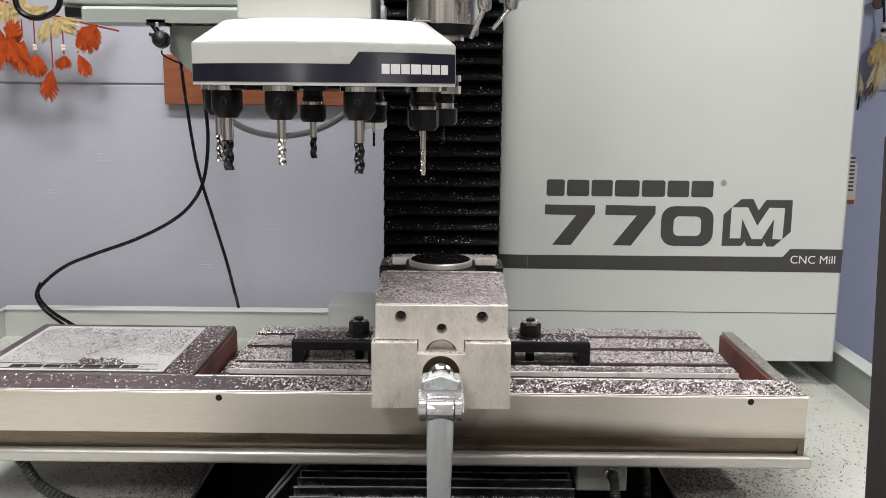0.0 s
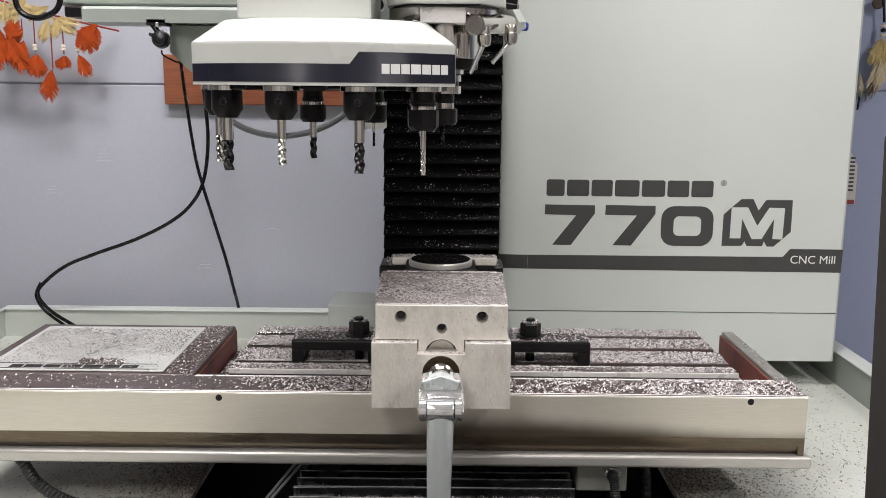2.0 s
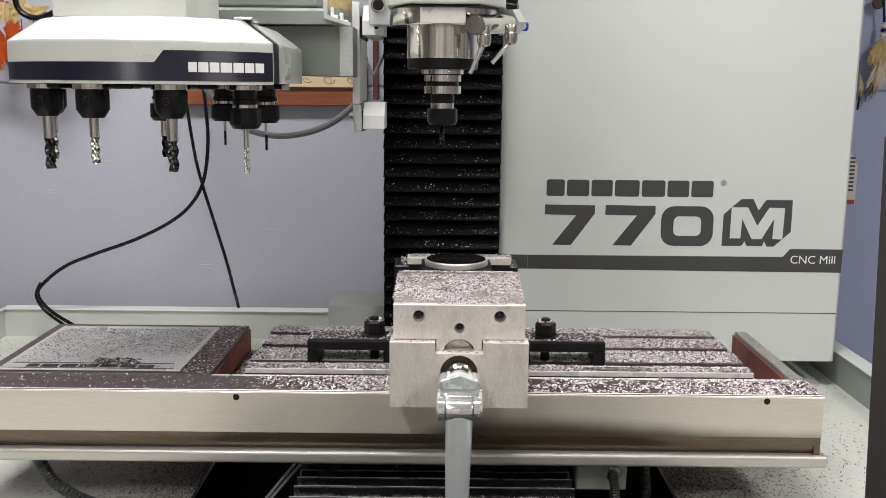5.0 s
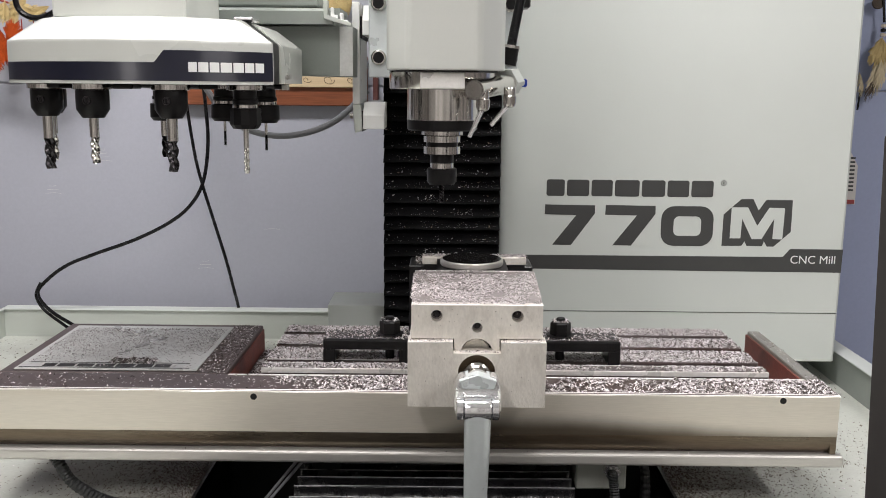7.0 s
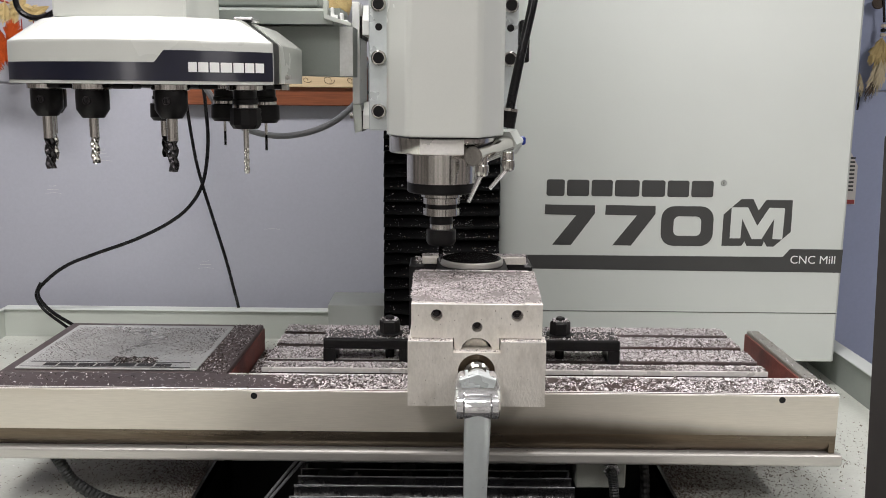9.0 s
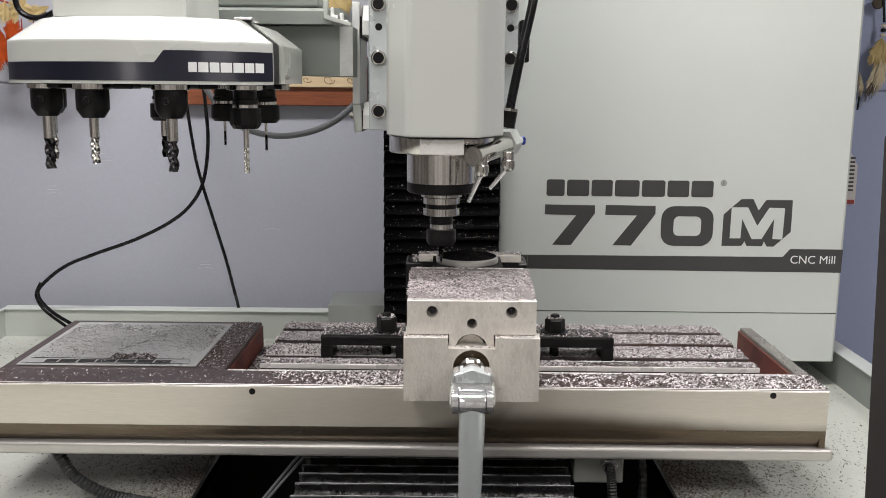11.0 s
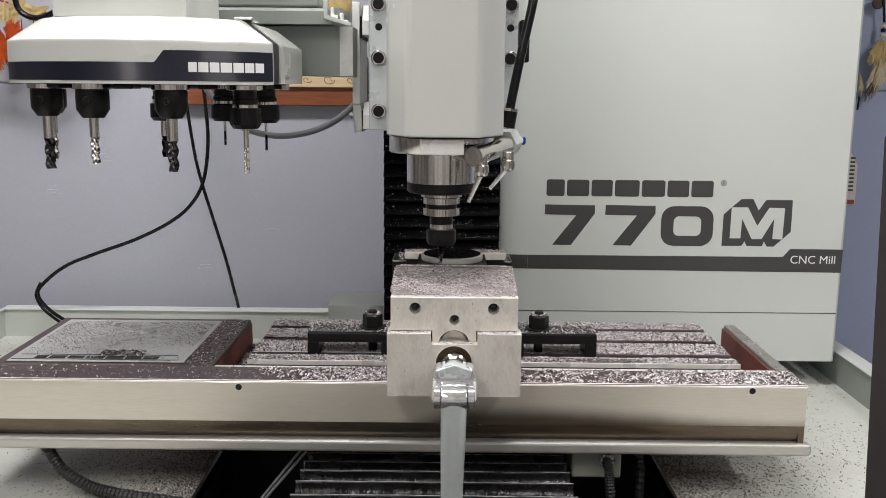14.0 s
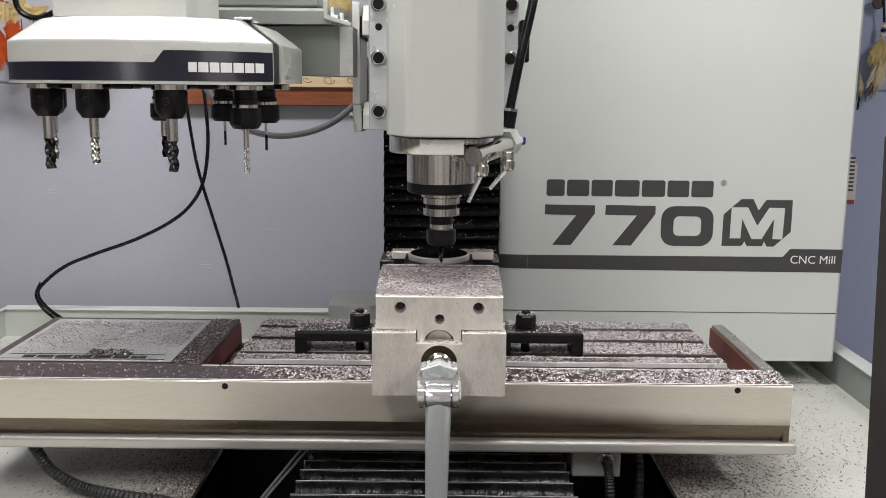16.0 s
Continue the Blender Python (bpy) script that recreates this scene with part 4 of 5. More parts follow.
spots += scatter(110, 0.3695, 0.386, -0.02, 0.20, 1.0003, 0.0015, 0.004)
swarf_bed = swarf("bed_swarf", spots, (M_CHIP, M_CHIPM, M_CHIPD), "silver curled chips heaped over the slotted table bed", 0.22, TORG)
rim = scatter(1500, -0.330, VX - 0.08, -0.085, -0.031, 1.0003, 0.0020, 0.0062, keep=lambda x, y: (x + 0.30) / 0.14 + 0.5 * noise.noise((x * 30, y * 30, 4)) > rc.uniform(0, 1))
rim += scatter(3400, VX + 0.08, 0.384, -0.085, -0.031, 1.0003, 0.0018, 0.0058, keep=lambda x, y: 0.45 + noise.noise((x * 55, y * 55, 9)) + 0.5 * (x > 0.2) > rc.uniform(0, 0.9))
rim += scatter(480, -0.655, -0.150, -0.085, -0.031, 1.0003, 0.0012, 0.0050)
rim += scatter(60, -0.655, 0.38, -0.094, -0.089, 0.9252, 0.001, 0.0032)
swarf_rim = swarf("rim_swarf", rim, (M_CHIP, M_CHIPM, M_CHIPD), "bright chips lying along the table's front rim", 0.30, TORG)
plate = scatter(8500, -0.636, -0.415, -0.017, 0.178, 1.0024, 0.0009, 0.0026, lambda x, y: 0.5 * noise.noise((x * 14, y * 14, 7)) + min(8 * (y - 0.012), 0.5) + rc.uniform(-0.35, 0.35) > 0.12)
plate += scatter(1500, -0.410, -0.371, -0.026, 0.208, 1.0003, 0.0014, 0.0042)
plate += scatter(260, -0.53, -0.47, 0.004, 0.026, 1.0024, 0.003, 0.008)
swarf_plate = swarf("plate_swarf", plate, (M_CHIP, M_CHIPM, M_CHIPD), "grey metal dust and chips on the cover plate", 0.68, TORG)


def jaw_z(x, y):
    return 1.1181 + (y - (JF + 0.0121)) / (JB - 0.012 - JF - 0.0121) * 0.0112


top = scatter(9000, VX - 0.074, VX + 0.074, JF + 0.004, JB - 0.006, 1.118, 0.0012, 0.0036, keep=lambda x, y: 0.55 + noise.noise((x * 38, y * 38, 3)) > rc.uniform(0, 0.9), zf=lambda x, y: jaw_z(x, y) + 0.0022 * max(0, noise.noise((x * 60, y * 60, 1))))
top += scatter(500, VX - 0.0765, VX - 0.0735, JF + 0.03, JB - 0.004, 1.118, 0.0015, 0.0040, zf=lambda x, y: jaw_z(x, y) - rc.uniform(0, 0.004))
top += scatter(300, VX + 0.0735, VX + 0.0762, JF + 0.03, JB - 0.004, 1.118, 0.0015, 0.0036, zf=lambda x, y: jaw_z(x, y) - rc.uniform(0, 0.003))
top += scatter(520, VX - 0.070, VX + 0.068, JB - 0.010, JB - 0.003, 1.1322, 0.0012, 0.0034, keep=lambda x, y: noise.noise((x * 60, 2.0, 0.0)) > rc.uniform(-0.5, 0.4))
top += scatter(900, VX - 0.0685, VX + 0.0737, 0.086, 0.150, 1.1336, 0.002, 0.0055, keep=lambda x, y: y < 0.098)
top += scatter(700, VX - 0.079, VX + 0.079, 0.099, 0.154, 1.1192, 0.002, 0.006)
top += scatter(320, VX - 0.077, VX + 0.077, VF + 0.001, JF - 0.001, 1.0770, 0.0014, 0.0032, keep=lambda x, y: abs(x - VX) > 0.03)
top += scatter(120, VX - 0.025, VX + 0.025, VF + 0.003, JF - 0.001, 1.0642, 0.0014, 0.0032)
swarf_jaw = swarf("vise_swarf", top, (M_CHIPJ, M_CHIPM, M_CHIPD), "fine silver chips covering the vise jaws", 0.24, TORG)
ct = []
for x0, x1 in ((-0.2525, -0.136), (0.026, 0.1412)):
    ct += scatter(800, x0, x1, 0.023, 0.069, 1.0332, 0.0015, 0.0045)
for nx in (-0.1655, 0.064):
    ct += scatter(90, nx - 0.011, nx + 0.011, 0.038, 0.058, 1.0537, 0.002, 0.006)
swarf_clamp = swarf("clamp_swarf", ct, (M_CHIP, M_CHIPM, M_CHIPD), "chips resting on the black clamps", 0.35, TORG)
drag = single("table_conduit", tube(smooth_path([(-0.600, -0.035, 0.938), (-0.585, -0.066, 0.918), (-0.572, -0.071, 0.899), (-0.554, -0.073, 0.872), (-0.518, -0.082, 0.855), (-0.484, -0.090, 0.850), (-0.439, -0.104, 0.850), (-0.385, -0.121, 0.851), (-0.352, -0.136, 0.848), (-0.335, -0.150, 0.800)], 14), 0.0078, 12, ribs=0.18), M_CONDUIT, "dark corrugated cable conduit under the table", "conduit")

# ---- saddle ----
saddle = thing("saddle", (-0.055, 0.03, 0.80), "dark machine saddle with black front way cover under the table", "machine saddle")
part("saddle_body", box((-0.22, 0.03, 0.80), (0.115, 0.20, 0.9085), 0.004), M_BLACKIRON, saddle)
# ridge lines of the front way cover, and how much of the saddle's travel each one follows
ridges = ((0.0, 1.0), (-0.0215, 0.93), (-0.0420, 0.74), (-0.0626, 0.56), (-0.0873, 0.37), (-0.1170, 0.17), (-0.1480, 0.0), (-0.1800, 0.0), (-0.2120, 0.0), (-0.2440, 0.0))
WAYS = []
for i, (y0, share) in enumerate(ridges):
    nxt = y0 - ridges[i + 1][0] + 0.012 if i + 1 < len(ridges) else 0.03
    z0, xa, xb = 0.8790, -0.2325 - 0.0004 * i, 0.1090 + 0.0004 * i
    rows_ = ((0.0045, -0.034, 0.0), (0.0030, -0.010, 0.0), (0.0006, -0.0006, 0.1), (0.0, 0.0, 0.1), (-0.0012, -0.0012, 0.2), (-0.0018, -0.0070, 0.4), (-0.0030, -0.0110, 0.8), (-0.0060, -0.0138, 1.2), (-0.0095, -0.0155, 1.3), (-0.0150, -0.0172, 1.2), (-nxt, -0.0230, 0.0), (-nxt, -0.040, 0.0))
    nb = bmesh.new()
    cols = 330
    grid = []
    for dy, dz, crinkle in rows_:
        line = []
        for c in range(cols):
            x = xa + (xb - xa) * c / (cols - 1)
            near_end = min(c, cols - 1 - c) / (cols - 1)
            w_ = 0.0013 * noise.noise((x * 35, i * 4.0, dz * 60)) + 0.0016 * noise.noise((x * 190, i * 9.0, dz * 150)) + 0.0010 * math.sin(x * 1700 + 3 * noise.noise((x * 40, i, 0)) + dz * 500)
            tuck = 0.004 * max(0.0, 1 - near_end / 0.035) * noise.noise((x * 150, i * 3.3, dz * 200 + 7))
            line.append(nb.verts.new((x, y0 + dy + crinkle * (0.4 * w_ + tuck), z0 + dz + crinkle * (w_ + tuck) + 0.0007 * noise.noise((x * 14, i * 2.0, 1.0)))))
        grid.append(line)
    for a, b in zip(grid, grid[1:]):
        for c in range(cols - 1):
            nb.faces.new((a[c], a[c + 1], b[c + 1], b[c]))
    for side in (0, -1):
        nb.faces.new([g[side] for g in grid])
    fold = part("way_cover_fold", nb, M_BELLOWSY, saddle, "crinkled glossy black vinyl way cover", smooth=True)
    lip = []
    for k in range(61):
        x = xa + (xb - xa) * k / 60
        lip.append(Vector((x, y0 - 0.0004, z0 + 0.0002 + 0.0007 * noise.noise((x * 14, i * 2.0, 1.0)))))
    part("fold_edge", tube(lip, 0.0008, 6), M_FOLDEDGE, fold, "thin worn fold edge", smooth=True)
    WAYS.append((fold, share))
part("motor_box", box((0.1165, -0.058, 0.8625), (0.180, 0.0, 0.9080), 0.002), M_MOTOR, saddle, "grey motor housing")
gl = rod((0.1600, -0.0585, 0.8925), (0.1600, -0.0690, 0.8908), 0.0108, seg=6)
part("gland", gl, M_CHROME, saddle, "chrome cable gland")
part("motor_cable", tube(smooth_path([(0.1600, -0.0660, 0.8900), (0.1602, -0.0740, 0.8850), (0.1612, -0.079, 0.874), (0.1630, -0.084, 0.845), (0.165, -0.080, 0.79)], 14), 0.0065, 10, ribs=0.15), M_CONDUIT, saddle)
part("side_tube", tube(smooth_path([(0.205, 0.03, 0.90), (0.212, 0.0, 0.885), (0.214, -0.02, 0.85), (0.214, -0.02, 0.79)], 14), 0.0065, 10, ribs=0.15), M_CONDUIT, saddle)
for a, b in (((-0.2277, -0.0500, 0.8949), (-0.3171, -0.0900, 0.7968)), ((-0.2348, -0.0500, 0.8963), (-0.3214, -0.0900, 0.7952))):
    part("brace_rod", rod(a, b, 0.0019), M_HOSE, saddle)
part("brace_clip", box((-0.246, -0.040, 0.898), (-0.232, -0.025, 0.908), 0.001), M_STEEL, saddle)
part("brace_clip", box((0.1075, -0.052, 0.896), (0.1140, -0.040, 0.9075), 0.001), M_RAILST, saddle)

# ---- milling head (built at its lowest position) ----
SX, SY = -0.0567, 0.042
head = thing("milling_head", (SX, SY, 1.2280), "white milling head with a steel spindle nose and coolant nozzles", "milling head")
part("housing", prism([(-0.1262, 0.018), (-0.1225, 0.006), (-0.1010, -0.034), (-0.0940, -0.040), (-0.0160, -0.040), (-0.0090, -0.034), (0.0155, 0.006), (0.0205, 0.018), (0.0205, 0.2595), (-0.1262, 0.2595)], "z", 1.3025, 1.95, 0.0022, segments=3), M_WHITE, head)
part("housing_base", prism([(-0.118, 0.016), (-0.096, -0.034), (-0.013, -0.034), (0.012, 0.016), (0.012, 0.15), (-0.118, 0.15)], "z", 1.3004, 1.3024), M_BLACKOX, head)
bm = lathe([(0.0675, 1.3003), (0.0675, 1.2815), (0.0665, 1.2800), (0.046, 1.2798)], Matrix.Translation((SX, SY, 0)), 64)
part("spindle_flange", bm, M_STEEL, head, "turned steel flange", smooth=True)
# near-white stands in for the lamp mirrored in this flat
part("flange_flat", box((SX - 0.0269, SY - 0.0690, 1.2808), (SX + 0.0270, SY - 0.058, 1.3000), 0.001), M_EDGE, head, "flange flat with a lamp reflection in its colour")
part("spindle_nose", lathe([(0.0450, 1.2798), (0.0450, 1.2420), (0.0446, 1.2415)], Matrix.Translation((SX, SY, 0)), 56), M_STEEL, head, smooth=True)
part("nose_ring", lathe([(0.0447, 1.2414), (0.0447, 1.2300), (0.0430, 1.2282), (0.027, 1.2280)], Matrix.Translation((SX, SY, 0)), 56), M_BLACKOX, head, "black spindle nose ring", smooth=True)
part("nose_lip", lathe([(0.0265, 1.2280), (0.0265, 1.2225), (0.020, 1.2222)], Matrix.Translation((SX, SY, 0)), 40), M_STEEL, head, smooth=True)
HB = 0.260
for side, xa, xb in ((-1, -0.1685, -0.1364), (1, 0.0304, 0.0549)):
    pl_ = part("bolt_plate", box((xa, HB, 1.2952), (xb, HB + 0.03, 1.95), 0.0015), M_HANDLE, head, "grey metal bolting plate")
    cx = -0.1534 if side < 0 else 0.0431
    for z in (1.3243, 1.4031, 1.4811, 1.5596, 1.6383, 1.7171):
        part("bolt", lathe([(0.0085, 0), (0.0113, 0.001), (0.0113, 0.006), (0.0092, 0.0085), (0.0083, 0.0085), (0.0078, 0.0050)], Matrix.Translation((cx, HB, z)) @ pose(0, 0, 0, 90), 28), M_STEEL, pl_, "steel cap screw", smooth=True)
        part("socket", lathe([(0.0081, 0), (0.0081, 0.004)], Matrix.Translation((cx, HB - 0.0046, z)) @ pose(0, 0, 0, 90), 20), M_BLACKOX, pl_, "dark hex socket")
    for z in (1.4484, 1.6046):
        part("oil_hole", rod((cx, HB - 0.0005, z), (cx, HB + 0.01, z), 0.0054), M_BLACKOX, pl_)
part("cover_block", box((0.0571, 0.258, 1.3987), (0.0718, 0.298, 1.4606), 0.002), M_BLACKOX, head)
nz = part("nozzle_manifold", rod((-0.0185, -0.030, 1.2795), (0.0287, 0.0740, 1.2879), 0.0122, seg=28), M_STEEL, head, "turned steel coolant manifold", smooth=True)
part("manifold_cap", rod((-0.0190, -0.0311, 1.2794), (-0.0184, -0.0297, 1.2795), 0.0104, seg=28), M_STEEL, nz)
part("hex_fitting", rod((0.0241, 0.0720, 1.2887), (0.0347, 0.0960, 1.2910), 0.0185, seg=6), M_CREAM, head, "white hexagonal fitting")
tapc = Vector((0.0535, 0.1500, 1.2887))
part("tap", box(tapc - Vector((0.0062, 0.006, 0.0058)), tapc + Vector((0.0062, 0.006, 0.0058)), 0.002), M_BLUE, head, "blue plastic tap")
part("tap_stem", rod((0.0339, 0.0960, 1.2910), tapc, 0.0050, seg=14), M_CREAM, head)
for (bx, by, bz), (tx, ty, tz) in (((-0.0075, -0.022, 1.2650), (-0.0235, -0.020, 1.2230)), ((0.0268, 0.012, 1.2690), (0.0040, 0.012, 1.2360))):
    c = Vector((bx, by, bz))
    part("nozzle_collar", lathe([(0.0068, 0.014), (0.0075, 0.012), (0.0075, 0.004), (0.0085, 0.003), (0.0085, -0.004), (0.0070, -0.009), (0.003, -0.011)], Matrix.Translation(c), 24), M_STEEL, head, smooth=True)
    part("nozzle_tip", rod(c + Vector((0, 0, -0.006)), (tx, ty, tz), 0.0032, 0.0026, 16), M_CHROME, head, smooth=True)
part("coolant_hose", tube(smooth_path([(0.0277, 0.0550, 1.3139), (0.0289, 0.0550, 1.3262), (0.0315, 0.0560, 1.3406), (0.0362, 0.0580, 1.3657), (0.0421, 0.0600, 1.3965), (0.0503, 0.0650, 1.4336), (0.0584, 0.0700, 1.4726), (0.0640, 0.0800, 1.5156), (0.0661, 0.1000, 1.5882)]), 0.0060, 12), M_RUBBER, head, smooth=True)
part("hose_cuff", rod((0.0270, 0.0550, 1.3110), (0.0309, 0.0550, 1.3341), 0.0100, seg=20), M_BLACKOX, head)
part("cuff_ring", rod((0.0306, 0.0550, 1.3320), (0.0311, 0.0550, 1.3356), 0.0106, seg=20), M_STEEL, head, "steel ring on the hose end")

# ---- fixed bracket that joins the changer's rail to the column ----
brk = thing("changer_bracket", (-0.1915, 0.36, 1.2887), "white painted steel bracket fixed between column and tool changer rail", "bracket")
part("upright_plate", box((-0.1972, 0.3002, 1.3332), (-0.1859, 0.4300, 1.4881), 0.0015, segments=2), M_BRIGHT, brk)
part("plate_foot", prism([(-0.1972, 1.3327), (-0.1844, 1.3327), (-0.1827, 1.2923), (-0.1942, 1.2887)], "y", 0.2998, 0.4300, 0.001), M_GREYP, brk, "grey lower end of the plate")
part("foot_bolt", rod((-0.1979, 0.310, 1.3157), (-0.2028, 0.310, 1.3157), 0.0050, seg=12), M_STEEL, brk)
for za, zb, zc in ((1.2951, 1.3169, 1.3364), (1.4380, 1.4607, 1.4846)):
    arm = part("arm", prism([(0.3000, za), (0.3000, zb), (0.3250, zc), (0.3600, zc), (0.3600, za)], "x", -0.1816, -0.1477, 0.001), M_BRIGHT, brk, "white arm with a sloping top")
    part("joint", box((-0.1855, 0.3060, za - 0.004), (-0.1820, 0.4200, zb + 0.006)), M_BLACKOX, arm, "dark joint beside the plate")
    part("arm_end", box((-0.1811, 0.3602, za), (-0.1585, 0.4445, zc), 0.001), M_GREYP, arm)
    part("arm_pad", box((-0.1811, 0.4447, za), (-0.1502, 0.4800, zc), 0.001), M_GREYP, arm)
part("arm_screw", rod((-0.1600, 0.2994, 1.4507), (-0.1600, 0.3050, 1.4507), 0.0040, seg=6), M_BLACKOX, brk)
strip = single("wooden_strip", box((-0.2039, 0.7840, 1.3296), (-0.1929, 0.7972, 1.70), 0.0015), M_CORDWOOD, "narrow dark red wooden strip on the wall", "wooden strip")
cable("grey_lead", [(-0.2001, 0.50, 1.4411), (-0.1961, 0.50, 1.4092), (-0.1833, 0.50, 1.3850), (-0.1774, 0.50, 1.3831), (-0.1693, 0.50, 1.4007), (-0.1574, 0.50, 1.4202)], 0.0034, M_HOSE, "grey lead looping behind the column")

# ---- tool holders ----


def flutes(r, z0, z1, turns, lobes=4, bm=None):
    """A twisted cutter: a lobed section turning along z."""
    nb = bmesh.new()
    n, steps = lobes * 6, 18
    rings = []
    for k in range(steps + 1):
        t = k / steps
        tw = turns * 2 * math.pi * t
        rings.append([nb.verts.new(((r * (0.74 + 0.26 * math.cos(lobes * (2 * math.pi * i / n)) ** 1)) * math.cos(2 * math.pi * i / n + tw), (r * (0.74 + 0.26 * math.cos(lobes * (2 * math.pi * i / n)))) * math.sin(2 * math.pi * i / n + tw), z0 + (z1 - z0) * t)) for i in range(n)])
    for a, b in zip(rings, rings[1:]):
        for i in range(n):
            nb.faces.new((a[i], a[(i + 1) % n], b[(i + 1) % n], b[i]))
    nb.faces.new(rings[0])
    nb.faces.new(rings[-1][::-1])
    return nb


def holder(place, kind, tip, r, cutter, label, spin=0.0):
    """A tool holder hung with its flange at place; tip is the height of the cutter's end."""
    h = thing("tool_holder", place, label, "tool holder", "tool holders")
    T = Matrix.Translation((place[0], place[1], 0)) @ pose(0, 0, 0, 0, 0, spin)
    z = place[2]
    part("flange", lathe([(0.0190, z), (0.0215, z - 0.001), (0.0215, z - 0.0065), (0.0185, z - 0.0075)], T, 32), M_STEEL, h, "bright steel flange", smooth=True)
    part("taper", lathe([(0.0060, z + 0.030), (0.0095, z + 0.026), (0.0095, z - 0.0002)], T, 20), M_STEEL, h, smooth=True)
    if kind == "screw":
        part("body", lathe([(0.0178, z - 0.0076), (0.0182, z - 0.009), (0.0182, z - 0.029), (0.0120, z - 0.0385), (0.0085, z - 0.0388)], T, 36), M_BLACKOX, h, "black set-screw body", smooth=True)
        part("set_screw", lathe([(0.0046, 0), (0.0049, 0.0006), (0.0046, 0.0012), (0.0034, 0.0012), (0.0030, 0.0003)], Matrix.Translation((place[0], place[1] - 0.0178, z - 0.019)) @ pose(0, 0, 0, 90), 16), M_CARBIDE, h, "recessed set screw", smooth=True)
        low = z - 0.0388
    else:
        part("neck", lathe([(0.0140, z - 0.0076), (0.0140, z - 0.017), (0.0155, z - 0.018), (0.0155, z - 0.0225), (0.0120, z - 0.0235)], T, 32), M_BLACKOX, h, smooth=True)
        part("bright_band", lathe([(0.0152, z - 0.0236), (0.0152, z - 0.0275)], T, 32), M_STEEL, h, smooth=True)
        part("collet_nut", lathe([(0.0175, z - 0.0278), (0.0188, z - 0.029), (0.0188, z - 0.0470), (0.0150, z - 0.0520), (0.008, z - 0.0522)], T, 12 if kind == "hex" else 36), M_BLACKOX, h, "black collet nut", smooth=kind != "hex")
        low = z - 0.0522
    mid = low - (low - tip) * 0.42
    part("shank", lathe([(r, low), (r, mid)], T, 20), M_STEEL, h, smooth=True)
    nb = flutes(r, mid, tip, 0.75 if r > 0.003 else 2.2, 3 if r > 0.0045 else 4)
    bmesh.ops.transform(nb, matrix=T, verts=nb.verts)
    part("cutter", nb, cutter, h, smooth=True)
    return h


AX, AY, AR = SX - 0.142, SY, 0.142
FZ = 1.3629
TOOLS = []
for deg, kind, tip, r, cutter, label in (
        (-34.5, "hex", 1.2570, 0.0034, M_STEEL, "black collet holder with a long bright end mill"),
        (-72, "screw", 1.2640, 0.0062, M_CARBIDE, "black set-screw holder with a dark end mill"),
        (-108, "screw", 1.2730, 0.0052, M_STEEL, "black set-screw holder with a bright ballnose end mill"),
        (-144, "screw", 1.2620, 0.0066, M_CARBIDE, "black set-screw holder with a thick dark end mill"),
        (180, "screw", 1.2650, 0.0055, M_STEEL, "black set-screw holder with a bright roughing end mill"),
        (105.5, "nut", 1.2590, 0.0052, M_CARBIDE, "black collet holder with a short dark end mill"),
        (70, "nut", 1.2770, 0.0020, M_CARBIDE, "black collet holder with a thin drill"),
        (36, "nut", 1.2730, 0.0021, M_CARBIDE, "black collet holder with a slim dark drill")):
    a = radians(deg + 2.0)
    TOOLS.append(holder((AX + AR * math.cos(a), AY + AR * math.sin(a), FZ), kind, tip, r, cutter, label, deg))

tool = thing("spindle_tool", (SX, SY, 1.2225), "grooved steel tool holder with black collet nut and small cutter", "tool holder")
T = Matrix.Translation((SX, SY, 0))
part("flange", lathe([(0.0190, 1.2222), (0.0235, 1.2212), (0.0235, 1.2135), (0.0195, 1.2125), (0.0195, 1.2088), (0.0235, 1.2078), (0.0235, 1.1985), (0.0205, 1.1972), (0.015, 1.197)], T, 44), M_STEEL, tool, "grooved steel flange", smooth=True)
part("groove", lathe([(0.0205, 1.2128), (0.0205, 1.2085)], T, 44), M_BLACKOX, tool, "dark groove")
part("neck", lathe([(0.0150, 1.1970), (0.0150, 1.1870), (0.0135, 1.1865)], T, 32), M_BLACKOX, tool, smooth=True)
part("bright_band", lathe([(0.0150, 1.1864), (0.0150, 1.1798)], T, 32), M_STEEL, tool, smooth=True)
part("collet_nut", lathe([(0.0180, 1.1796), (0.0192, 1.1785), (0.0192, 1.1630), (0.0165, 1.1590), (0.008, 1.1586)], T, 32), M_BLACKOX, tool, smooth=True)
nb = flutes(0.0034, 1.1588, 1.1350, 1.3)
bmesh.ops.transform(nb, matrix=T, verts=nb.verts)
part("cutter", nb, M_CARBIDE, tool, smooth=True)

# ---- tool changer (built where it reaches the spindle) ----
changer = thing("tool_changer", (AX, AY, 1.3560), "white carousel tool changer with a navy band and lettering blocks", "tool changer")
XL, XR = AX - 0.1470, AX + 0.1565
CYC, CRAD = AY + 0.026, 0.196


def arc_y(x, inset=0.0):
    return CYC - math.sqrt(max(0, (CRAD - inset) ** 2 - (x - AX) ** 2))


def loft(outlines):
    nb = bmesh.new()
    rings = [[nb.verts.new(q) for q in o] for o in outlines]
    n = len(rings[0])
    for a, b in zip(rings, rings[1:]):
        for i in range(n):
            nb.faces.new((a[i], a[(i + 1) % n], b[(i + 1) % n], b[i]))
    nb.faces.new(rings[0])
    nb.faces.new(rings[-1][::-1])
    return nb


